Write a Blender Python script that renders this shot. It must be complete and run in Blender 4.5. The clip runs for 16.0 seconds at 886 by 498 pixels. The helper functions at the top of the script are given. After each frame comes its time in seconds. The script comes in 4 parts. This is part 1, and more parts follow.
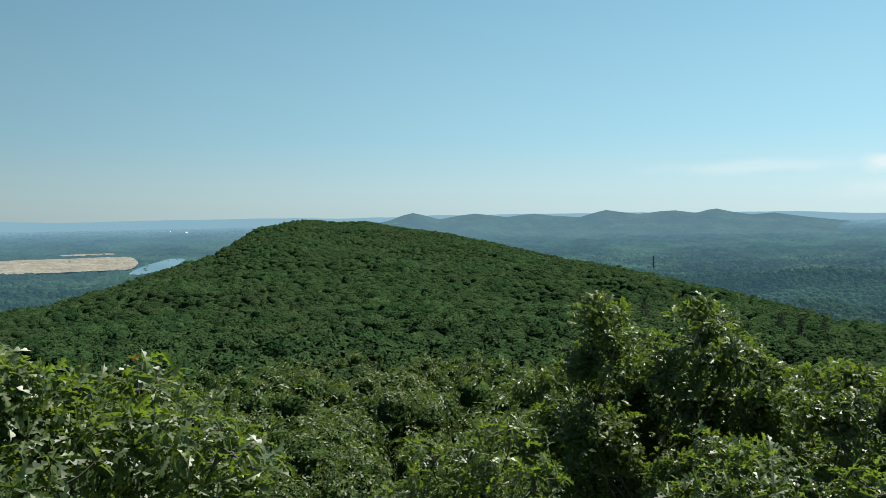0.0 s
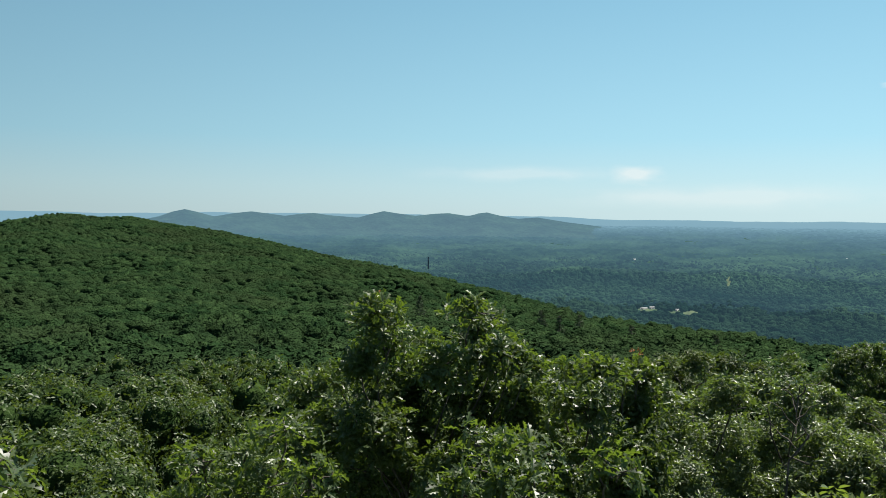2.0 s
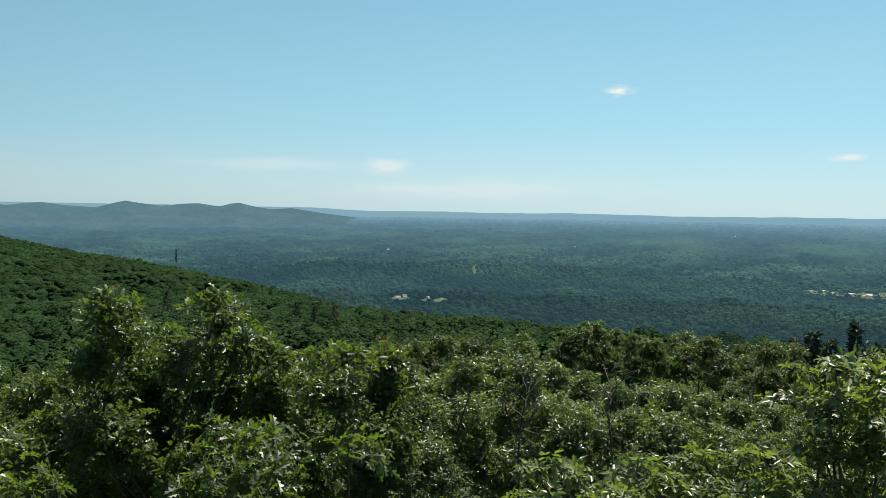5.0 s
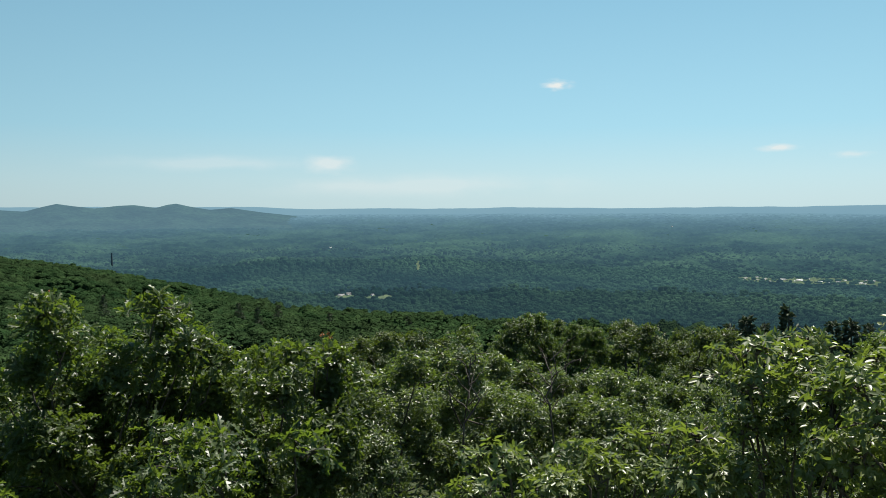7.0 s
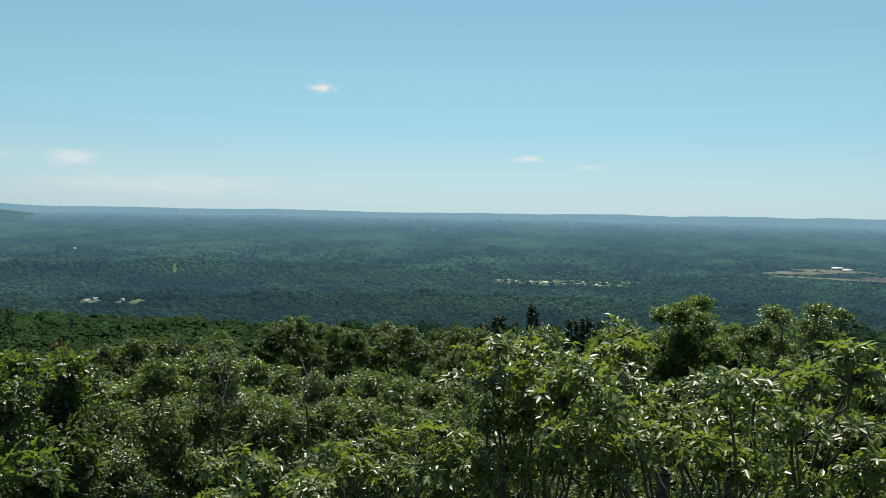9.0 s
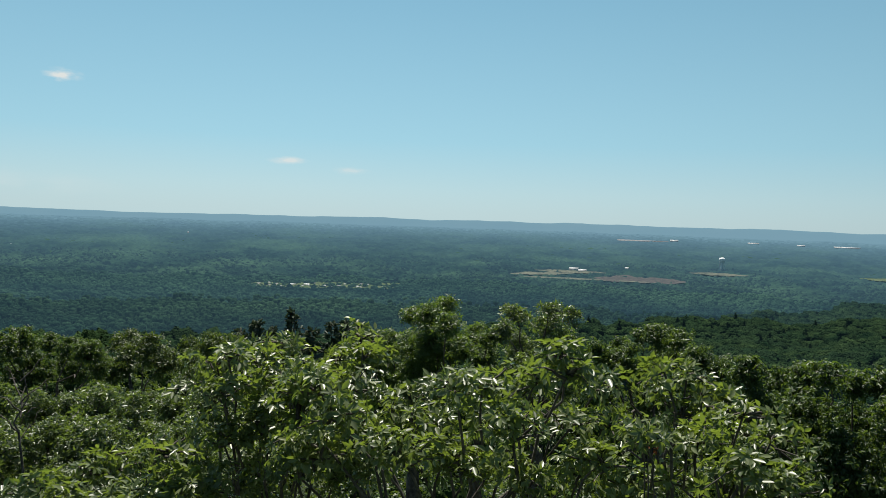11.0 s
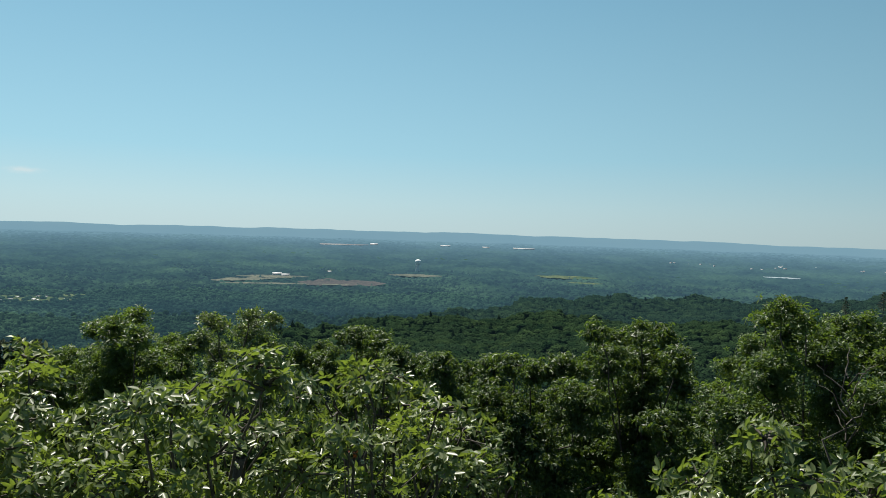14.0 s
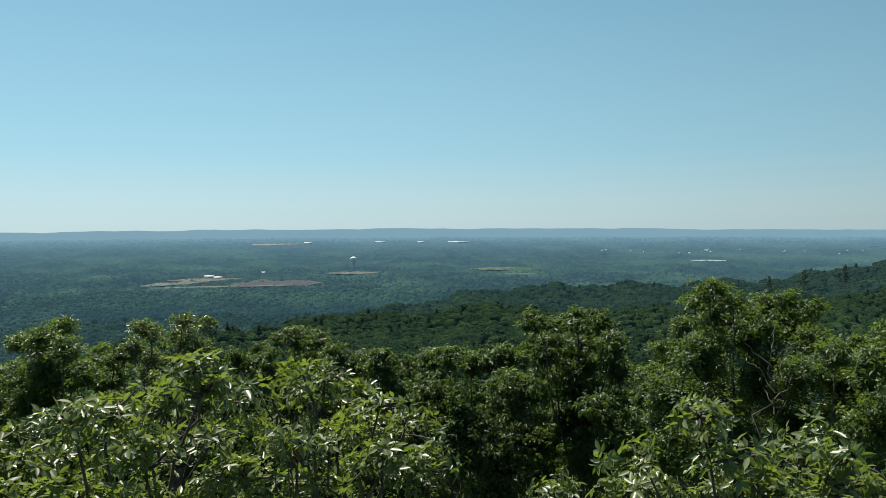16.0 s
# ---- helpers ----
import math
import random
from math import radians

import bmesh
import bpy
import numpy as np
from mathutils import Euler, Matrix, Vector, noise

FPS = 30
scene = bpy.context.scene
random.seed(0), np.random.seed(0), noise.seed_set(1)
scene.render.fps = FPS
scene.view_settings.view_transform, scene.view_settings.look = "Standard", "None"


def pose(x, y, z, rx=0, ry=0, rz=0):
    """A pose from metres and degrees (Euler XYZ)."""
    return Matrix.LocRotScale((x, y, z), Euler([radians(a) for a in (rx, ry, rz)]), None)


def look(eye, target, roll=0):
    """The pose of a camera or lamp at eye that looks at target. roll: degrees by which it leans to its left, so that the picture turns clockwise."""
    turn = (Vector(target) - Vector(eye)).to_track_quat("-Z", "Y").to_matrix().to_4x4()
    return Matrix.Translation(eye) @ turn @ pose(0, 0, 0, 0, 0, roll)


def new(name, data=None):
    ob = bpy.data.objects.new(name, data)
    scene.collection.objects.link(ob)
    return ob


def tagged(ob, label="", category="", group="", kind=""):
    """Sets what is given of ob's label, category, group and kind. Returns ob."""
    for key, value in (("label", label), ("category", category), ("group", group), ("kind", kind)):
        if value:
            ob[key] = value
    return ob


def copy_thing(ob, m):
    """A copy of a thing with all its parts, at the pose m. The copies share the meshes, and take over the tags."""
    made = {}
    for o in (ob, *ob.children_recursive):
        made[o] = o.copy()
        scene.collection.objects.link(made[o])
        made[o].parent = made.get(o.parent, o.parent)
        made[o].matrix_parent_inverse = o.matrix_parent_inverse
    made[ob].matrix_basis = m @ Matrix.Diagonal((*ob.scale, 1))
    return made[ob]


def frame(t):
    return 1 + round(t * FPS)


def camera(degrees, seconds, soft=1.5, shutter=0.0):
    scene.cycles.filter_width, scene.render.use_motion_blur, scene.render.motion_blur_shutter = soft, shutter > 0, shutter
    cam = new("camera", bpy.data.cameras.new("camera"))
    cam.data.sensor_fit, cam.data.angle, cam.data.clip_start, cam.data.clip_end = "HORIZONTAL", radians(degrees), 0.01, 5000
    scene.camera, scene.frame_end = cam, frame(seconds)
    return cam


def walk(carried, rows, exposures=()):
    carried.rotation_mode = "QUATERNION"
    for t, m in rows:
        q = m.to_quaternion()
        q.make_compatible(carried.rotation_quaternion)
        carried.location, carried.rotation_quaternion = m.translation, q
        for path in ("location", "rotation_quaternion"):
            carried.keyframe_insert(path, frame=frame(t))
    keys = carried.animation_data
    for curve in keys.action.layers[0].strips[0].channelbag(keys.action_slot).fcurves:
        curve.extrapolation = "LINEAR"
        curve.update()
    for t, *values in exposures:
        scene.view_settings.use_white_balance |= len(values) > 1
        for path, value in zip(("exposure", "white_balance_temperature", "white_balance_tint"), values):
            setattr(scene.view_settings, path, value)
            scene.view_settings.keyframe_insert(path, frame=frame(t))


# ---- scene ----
cam = camera(57.95, 16.0, soft=0.65)
# seconds, eye x, eye y, heading clockwise from +y, pitch, roll (degrees)
PATH = [
    (0.0, 0.000, 0.000, 0.00, -2.63, -0.92), (0.5, 0.000, -0.012, 1.07, -2.60, -0.80),
    (1.0, -0.004, -0.022, 4.79, -2.44, -0.26), (1.5, -0.008, -0.035, 10.56, -2.62, 0.24),
    (2.0, -0.010, -0.045, 15.80, -2.69, 0.59), (2.5, -0.004, -0.038, 19.93, -2.86, 0.63),
    (3.0, 0.002, -0.026, 23.65, -3.00, 0.68), (3.5, 0.010, -0.025, 27.16, -3.07, 0.90),
    (4.0, 0.040, -0.043, 30.74, -3.05, 1.13), (4.5, 0.070, -0.072, 31.47, -3.25, 1.14),
    (4.7, 0.066, -0.082, 32.20, -3.20, 1.10), (7.0, 0.000, -0.226, 37.30, -3.37, -0.25),
    (7.5, 0.012, -0.232, 39.81, -3.12, 0.07), (8.0, 0.028, -0.246, 44.09, -3.06, 0.49),
    (8.5, 0.042, -0.254, 48.71, -2.94, 0.74), (9.0, 0.064, -0.258, 54.06, -3.04, 1.17),
    (9.2, 0.078, -0.262, 55.64, -2.93, 1.54), (11.3, 0.304, -0.334, 71.76, -2.42, 1.93),
    (11.5, 0.320, -0.336, 71.95, -2.39, 1.91), (12.0, 0.356, -0.337, 78.72, -1.97, 1.23),
    (12.5, 0.372, -0.338, 84.08, -1.72, 1.58), (13.0, 0.379, -0.340, 86.70, -1.45, 1.62),
    (13.5, 0.384, -0.342, 89.96, -1.29, 1.62), (14.0, 0.387, -0.342, 92.03, -1.40, 1.85),
    (14.5, 0.389, -0.342, 93.10, -1.69, 0.23), (15.0, 0.390, -0.341, 94.26, -1.91, -0.17),
    (15.5, 0.390, -0.338, 95.56, -1.72, -0.50), (16.0, 0.388, -0.336, 96.68, -1.70, -0.25),
]
walk(cam, [(t, pose(x, y, 0, 90 + p, 0, -h) @ pose(0, 0, 0, 0, 0, r)) for t, x, y, h, p, r in PATH],
     exposures=[(0.0, 1.05), (3.0, 0.95), (4.5, 0.92), (7.0, 0.86), (9.0, 0.78), (12.5, 0.68), (14.0, 0.76), (16.0, 0.82)])

# ---- sky and sun ----
SUN_AZ, SUN_EL = 60.0, 65.0


def toward(az, el):
    a, e = radians(az), radians(el)
    return Vector((math.sin(a) * math.cos(e), math.cos(a) * math.cos(e), math.sin(e)))


world = bpy.data.worlds.new("world")
scene.world = world
world.use_nodes = True
wn, wl = world.node_tree.nodes, world.node_tree.links
wn.clear()
sky = wn.new("ShaderNodeTexSky")
sky.sky_type, sky.sun_disc = "NISHITA", False
sky.sun_elevation, sky.sun_rotation = radians(SUN_EL), radians(SUN_AZ)
sky.altitude, sky.air_density, sky.dust_density, sky.ozone_density = 200, 1.0, 0.6, 2.0
back = wn.new("ShaderNodeBackground")
back.inputs["Strength"].default_value = 0.05
wout = wn.new("ShaderNodeOutputWorld")
wl.new(back.outputs[0], wout.inputs[0])


def wmath(op, a, b=None):
    n = wn.new("ShaderNodeMath")
    n.operation = op
    for k, s in enumerate((a, b)):
        if s is None:
            continue
        if hasattr(s, "is_output"):
            wl.new(s, n.inputs[k])
        else:
            n.inputs[k].default_value = s
    return n.outputs[0]


# thin clouds: wisps of torn noise round a few directions in the sky
wco = wn.new("ShaderNodeTexCoord")
clouds = None
for az, el, wide, tall, dense, scale in ((45.4, 8.1, 1.4, 0.55, 1.0, 60), (59.9, 3.45, 1.7, 0.35, 0.8, 50), (64.3, 2.9, 1.6, 0.35, 0.45, 50),
                                         (29.3, 2.7, 2.4, 1.1, 0.62, 22), (21.5, 2.7, 10.0, 0.8, 0.26, 16), (36.0, 1.2, 16.0, 1.2, 0.34, 12)):
    d, right = toward(az, el), toward(az + 90, 0)
    up = right.cross(d)
    parts = []
    for axis, size in ((right, wide), (up, tall)):
        dot = wn.new("ShaderNodeVectorMath")
        dot.operation = "DOT_PRODUCT"
        wl.new(wco.outputs["Generated"], dot.inputs[0])
        dot.inputs[1].default_value = axis / math.sin(radians(size))
        parts.append(dot.outputs["Value"])
    front = wn.new("ShaderNodeVectorMath")
    front.operation = "DOT_PRODUCT"
    wl.new(wco.outputs["Generated"], front.inputs[0])
    front.inputs[1].default_value = d
    rad = wmath("SQRT", wmath("ADD", wmath("POWER", wmath("ABSOLUTE", parts[0]), 2), wmath("POWER", wmath("ABSOLUTE", parts[1]), 2)))
    tear = wn.new("ShaderNodeTexNoise")
    stretch = wn.new("ShaderNodeVectorMath")
    stretch.operation = "MULTIPLY"
    wl.new(wco.outputs["Generated"], stretch.inputs[0])
    stretch.inputs[1].default_value = (1, 1, 2.6)
    wl.new(stretch.outputs[0], tear.inputs["Vector"])
    tear.inputs["Scale"].default_value, tear.inputs["Detail"].default_value = scale, 6
    soft_edge = wmath("SUBTRACT", 1.0, rad)
    soft_edge.node.use_clamp = True
    torn = wmath("MULTIPLY", wmath("MULTIPLY", wmath("ADD", soft_edge, wmath("MULTIPLY", wmath("SUBTRACT", tear.outputs["Fac"], 0.55), 2.0)), soft_edge), 2.0)
    torn.node.use_clamp = True
    seen = wmath("MULTIPLY", wmath("MULTIPLY", torn, dense), wmath("GREATER_THAN", front.outputs["Value"], 0.0))
    clouds = seen if clouds is None else wmath("MAXIMUM", clouds, seen)
veil = wn.new("ShaderNodeMixRGB")
wl.new(clouds, veil.inputs["Fac"])
# summer haze: the clear sky pales towards the horizon
split = wn.new("ShaderNodeSeparateXYZ")
wl.new(wco.outputs["Generated"], split.inputs[0])
ramp = wn.new("ShaderNodeValToRGB")
wl.new(split.outputs["Z"], ramp.inputs["Fac"])
steps = ramp.color_ramp.elements
steps[0].position, steps[0].color = 0.0, (0.60, 0.83, 0.89, 1)
steps[1].position, steps[1].color = 1.0, (0.06, 0.17, 0.36, 1)
steps.new(0.03).color = (0.555, 0.83, 0.92, 1)
steps.new(0.09).color = (0.41, 0.77, 0.93, 1)
steps.new(0.30).color = (0.255, 0.57, 0.77, 1)
steps.new(0.45).color = (0.18, 0.42, 0.62, 1)
haze = wn.new("ShaderNodeMixRGB")
haze.blend_type = "MULTIPLY"
haze.inputs["Fac"].default_value = 1
wl.new(ramp.outputs[0], haze.inputs["Color1"])
side = wn.new("ShaderNodeVectorMath")
side.operation = "DOT_PRODUCT"
wl.new(wco.outputs["Generated"], side.inputs[0])
side.inputs[1].default_value = toward(SUN_AZ, 0)
scatter_light = wn.new("ShaderNodeMapRange")
wl.new(side.outputs["Value"], scatter_light.inputs["Value"])
for key, value in (("From Min", 0), ("From Max", 1), ("To Min", 5.6), ("To Max", 10.7)):
    scatter_light.inputs[key].default_value = value
wl.new(scatter_light.outputs[0], haze.inputs["Color2"])
clear = wn.new("ShaderNodeMixRGB")
clear.inputs["Fac"].default_value = 0.82
wl.new(sky.outputs[0], clear.inputs["Color1"])
wl.new(haze.outputs[0], clear.inputs["Color2"])
wl.new(clear.outputs[0], veil.inputs["Color1"])
veil.inputs["Color2"].default_value = (9.0, 9.4, 9.2, 1)
wl.new(veil.outputs[0], back.inputs["Color"])

sun = new("sun", bpy.data.lights.new("sun", "SUN"))
sun.data.energy, sun.data.angle, sun.data.color = 5.0, radians(0.5), (1.0, 0.95, 0.86)
sun.matrix_world = look(toward(SUN_AZ, SUN_EL) * 50, (0, 0, 0))


# ---- materials ----
def material(name):
    m = bpy.data.materials.new(name)
    m.use_nodes = True
    m.node_tree.nodes.clear()
    return m, m.node_tree.nodes, m.node_tree.links


def mix(nodes, links, kind, fac, a, b):
    n = nodes.new("ShaderNodeMixRGB")
    n.blend_type = kind
    for sock, s in zip(("Fac", "Color1", "Color2"), (fac, a, b)):
        if hasattr(s, "is_output"):
            links.new(s, n.inputs[sock])
        else:
            n.inputs[sock].default_value = s if sock == "Fac" else (*s, 1)
    return n.outputs[0]


def noise_fac(nodes, links, scale, detail=4, low=0.35, high=0.65, stretch=(1, 1, 1)):
    pos = nodes.new("ShaderNodeNewGeometry")
    sc = nodes.new("ShaderNodeVectorMath")
    sc.operation = "MULTIPLY"
    links.new(pos.outputs["Position"], sc.inputs[0])
    sc.inputs[1].default_value = stretch
    n = nodes.new("ShaderNodeTexNoise")
    n.inputs["Scale"].default_value, n.inputs["Detail"].default_value = scale, detail
    links.new(sc.outputs[0], n.inputs["Vector"])
    r = nodes.new("ShaderNodeMapRange")
    r.inputs["From Min"].default_value, r.inputs["From Max"].default_value = low, high
    links.new(n.outputs["Fac"], r.inputs["Value"])
    return r.outputs[0]


def island(nodes):
    return nodes.new("ShaderNodeNewGeometry").outputs["Random Per Island"]


def leaf_material(name, dark, light, rough=0.36, spec=0.5, through_light=0.3, glow=(0.16, 0.26, 0.02)):
    m, n, l = material(name)
    a = mix(n, l, "MIX", island(n), dark, light)
    big = noise_fac(n, l, 0.9, 3)
    a = mix(n, l, "MULTIPLY", 0.5, a, mix(n, l, "MIX", big, (0.6, 0.65, 0.7), (1.25, 1.2, 1.0)))
    b = n.new("ShaderNodeBsdfPrincipled")
    l.new(a, b.inputs["Base Color"])
    b.inputs["Roughness"].default_value = rough
    b.inputs["Specular IOR Level"].default_value = spec
    t = n.new("ShaderNodeBsdfTranslucent")
    t.inputs["Color"].default_value = (*glow, 1)
    s = n.new("ShaderNodeMixShader")
    s.inputs[0].default_value = through_light
    l.new(b.outputs[0], s.inputs[1])
    l.new(t.outputs[0], s.inputs[2])
    o = n.new("ShaderNodeOutputMaterial")
    l.new(s.outputs[0], o.inputs[0])
    return m


def matte(name, dark, light, scale, rough=0.9, fine=0.0, by_island=0.0, third=None, spec=0.2, relief=None, haze_glow=0.0, tint=None):
    m, n, l = material(name)
    a = mix(n, l, "MIX", noise_fac(n, l, scale), dark, light)
    if third:
        a = mix(n, l, "MIX", noise_fac(n, l, scale * 0.23, 3, 0.45, 0.7), a, third)
    if fine:
        a = mix(n, l, "MULTIPLY", 0.7, a, mix(n, l, "MIX", noise_fac(n, l, fine, 3), (0.55, 0.55, 0.6), (1.3, 1.3, 1.2)))
    if by_island:
        a = mix(n, l, "MULTIPLY", by_island, a, mix(n, l, "MIX", island(n), (0.45, 0.5, 0.5), (1.45, 1.4, 1.3)))
    b = n.new("ShaderNodeBsdfPrincipled")
    l.new(a, b.inputs["Base Color"])
    b.inputs["Roughness"].default_value = rough
    b.inputs["Specular IOR Level"].default_value = spec
    # painted haze: the surface itself emits a bluish glow
    if haze_glow:
        b.inputs["Emission Color"].default_value = (*(tint or AIR_GLOW), 1)
        b.inputs["Emission Strength"].default_value = haze_glow
    if relief:
        bump = n.new("ShaderNodeBump")
        bump.inputs["Strength"].default_value, bump.inputs["Distance"].default_value = relief[1], relief[2]
        l.new(noise_fac(n, l, relief[0], 3, 0.3, 0.7), bump.inputs["Height"])
        l.new(bump.outputs[0], b.inputs["Normal"])
    o = n.new("ShaderNodeOutputMaterial")
    l.new(b.outputs[0], o.inputs[0])
    return m


AIR_GLOW = (0.128, 0.276, 0.388)  # glow of kilometres of summer haze, painted on distant surfaces as their own emission
OAK = leaf_material("oak_leaf", (0.016, 0.031, 0.011), (0.080, 0.112, 0.042), 0.42, 0.40, 0.28, (0.23, 0.35, 0.03))
HICKORY = leaf_material("hickory_leaf", (0.044, 0.066, 0.025), (0.150, 0.180, 0.077), 0.38, 0.46, 0.28, (0.28, 0.39, 0.042))
BROAD = leaf_material("broad_leaf", (0.020, 0.037, 0.015), (0.118, 0.150, 0.070), 0.38, 0.46, 0.26, (0.23, 0.34, 0.04))
SUNNY = leaf_material("sunlit_leaf", (0.018, 0.037, 0.012), (0.074, 0.114, 0.035), 0.44, 0.30, 0.26, (0.21, 0.33, 0.03))
DROOP = leaf_material("narrow_leaf", (0.012, 0.028, 0.009), (0.056, 0.090, 0.029), 0.42, 0.32, 0.26, (0.19, 0.30, 0.03))
MIDLEAF = leaf_material("woodland_leaf", (0.019, 0.037, 0.012), (0.075, 0.103, 0.038), 0.45, 0.28, 0.22, (0.17, 0.25, 0.022))
RED = leaf_material("red_leaf", (0.22, 0.06, 0.02), (0.32, 0.10, 0.03), 0.4, 0.4, 0.3, (0.4, 0.12, 0.02))
NEEDLE = leaf_material("pine_needle", (0.026, 0.045, 0.026), (0.070, 0.092, 0.052), 0.6, 0.3, 0.15, (0.08, 0.12, 0.05))
BARK = matte("bark", (0.048, 0.041, 0.036), (0.125, 0.112, 0.099), 9, 0.9, 40)
HILL = matte("hillside_foliage", (0.012, 0.029, 0.012), (0.030, 0.056, 0.022), 0.09, 0.85, 1.8, 0.36, (0.023, 0.039, 0.017), spec=0.0, relief=(1.4, 1.0, 0.6))
# flank woods: haze painted as faint emission, stronger and bluer on the far part
HILL_MIXED = matte("mixed_woods_foliage", (0.009, 0.022, 0.010), (0.026, 0.047, 0.018), 0.10, 0.85, 2.0, 0.40, (0.015, 0.030, 0.015), spec=0.0, relief=(1.5, 1.0, 0.6), haze_glow=0.012)
HILL_FAR = matte("far_flank_foliage", (0.008, 0.020, 0.012), (0.021, 0.041, 0.020), 0.08, 0.85, 1.6, 0.40, (0.012, 0.027, 0.017), spec=0.0, relief=(1.2, 1.0, 0.7), haze_glow=0.040)
INNER = matte("inner_foliage", (0.017, 0.033, 0.011), (0.037, 0.062, 0.019), 1.2, 0.9, 6.0, 0.3, spec=0.0, relief=(3.600, 0.720, 0.180))
# valley woods: haze painted in as bluish base colours plus emission
VALLEY = matte("valley_foliage", (0.005, 0.016, 0.012), (0.014, 0.030, 0.019), 0.010, 0.9, 0.5, 0.6, (0.027, 0.055, 0.030), relief=(0.45, 0.8, 1.5), spec=0.0, haze_glow=0.072)
VALLEY_FAR = matte("far_valley_foliage", (0.004, 0.014, 0.011), (0.013, 0.028, 0.019), 0.010, 0.9, 0.3, 0.5, (0.025, 0.053, 0.030), relief=(0.3, 0.6, 1.5), spec=0.0, haze_glow=0.112)
SOIL = matte("woodland_floor", (0.022, 0.032, 0.013), (0.040, 0.050, 0.020), 0.05, 1.0, 0.6)
# the ground out there carries the same painted haze glow
PLAIN_GROUND = matte("distant_plain", (0.014, 0.033, 0.022), (0.024, 0.048, 0.026), 0.006, 1.0, 0.03, spec=0.0, haze_glow=0.098)
# range and ridges: nearly all their blue is haze painted on as emission
RANGE = matte("range_slopes", (0.005, 0.013, 0.012), (0.012, 0.026, 0.019), 0.008, 1.0, 0.06, relief=(0.02, 0.7, 12), spec=0.0, haze_glow=0.340, tint=(0.150, 0.268, 0.352))
RIDGE = matte("far_ridge_haze", (0.007, 0.013, 0.012), (0.012, 0.017, 0.014), 0.003, 1.0, spec=0.0, haze_glow=0.700, tint=(0.155, 0.275, 0.352))
RIDGE_NEAR = matte("near_ridge_haze", (0.010, 0.020, 0.017), (0.014, 0.026, 0.020), 0.003, 1.0, spec=0.0, haze_glow=0.560, tint=(0.16, 0.29, 0.375))
# fields and meadows: own colours, with haze painted over them as bluish emission
FIELD = matte("dry_field", (0.119, 0.109, 0.088), (0.169, 0.155, 0.122), 0.02, 1.0, 0.1, spec=0.0, haze_glow=0.084)
STUBBLE = matte("stubble_field", (0.061, 0.068, 0.054), (0.101, 0.101, 0.076), 0.02, 1.0, 0.1, spec=0.0, haze_glow=0.098)
PLOUGHED = matte("ploughed_field", (0.045, 0.040, 0.037), (0.061, 0.053, 0.048), 0.03, 1.0, 0.1, spec=0.0, haze_glow=0.112)
MEADOW = matte("meadow", (0.040, 0.063, 0.033), (0.072, 0.090, 0.050), 0.02, 1.0, 0.1, spec=0.0, haze_glow=0.070)
WHITE = matte("white_wall", (0.518, 0.533, 0.540), (0.590, 0.590, 0.576), 0.3, 0.7)
ROOF = matte("grey_roof", (0.158, 0.166, 0.180), (0.245, 0.245, 0.252), 0.3, 0.7)
PALE_ROOF = matte("pale_metal_roof", (0.475, 0.490, 0.504), (0.562, 0.562, 0.562), 0.3, 0.4)
DARKGLASS = matte("window_glass", (0.03, 0.04, 0.05), (0.05, 0.06, 0.07), 1, 0.15, spec=0.5)
CONCRETE = matte("stack_concrete", (0.072, 0.094, 0.108), (0.108, 0.130, 0.144), 0.1, 0.9)
TANK = matte("tank_paint", (0.66, 0.70, 0.71), (0.76, 0.78, 0.78), 0.1, 0.6)
# pond water: the glints of sky are pale patches in its base colour
PAINTED_GLINT = matte("glittering_water", (0.173, 0.209, 0.230), (0.374, 0.410, 0.432), 0.05, 0.3, 0.2, spec=0.5)
WATER, _n, _l = material("river_water")
_b = _n.new("ShaderNodeBsdfPrincipled")
_b.inputs["Base Color"].default_value = (0.06, 0.11, 0.13, 1)
_b.inputs["Roughness"].default_value = 0.12
_l.new(_b.outputs[0], _n.new("ShaderNodeOutputMaterial").inputs[0])


# ---- mesh helpers ----
def make_mesh(name, verts, faces, mat, smooth=False):
    """A mesh from arrays: verts (n, 3), faces (m, 3) or (m, 4)."""
    verts, faces = np.asarray(verts, np.float32), np.asarray(faces, np.int32)
    me = bpy.data.meshes.new(name)
    k = faces.shape[1]
    me.vertices.add(len(verts))
    me.vertices.foreach_set("co", verts.ravel())
    me.loops.add(faces.size)
    me.loops.foreach_set("vertex_index", faces.ravel())
    me.polygons.add(len(faces))
    me.polygons.foreach_set("loop_start", np.arange(0, faces.size, k, dtype=np.int32))
    if smooth:
        me.polygons.foreach_set("use_smooth", np.ones(len(faces), bool))
    me.materials.append(mat)
    me.update(calc_edges=True)
    me.validate()
    return me


def part(name, me, parent, label=""):
    ob = new(name, me)
    ob.parent = parent
    if label:
        ob["label"] = label
    return ob


def thing(name, place, label, category, group="", kind=""):
    ob = new(name)
    ob.empty_display_size = 0.2
    ob.location = place
    return tagged(ob, label, category, group, kind)


rng = np.random.default_rng(7)


def polar(az, r, z):
    a = np.radians(az)
    return np.stack([np.sin(a) * r, np.cos(a) * r, np.broadcast_to(z, np.shape(a * r))], -1)


def turns(n, lean=0.0):
    """n random turns about z, each leaning a little."""
    a = rng.uniform(0, 2 * np.pi, n)
    c, s = np.cos(a), np.sin(a)
    o, i = np.zeros(n), np.ones(n)
    m = np.stack([np.stack([c, -s, o], -1), np.stack([s, c, o], -1), np.stack([o, o, i], -1)], -2)
    return m


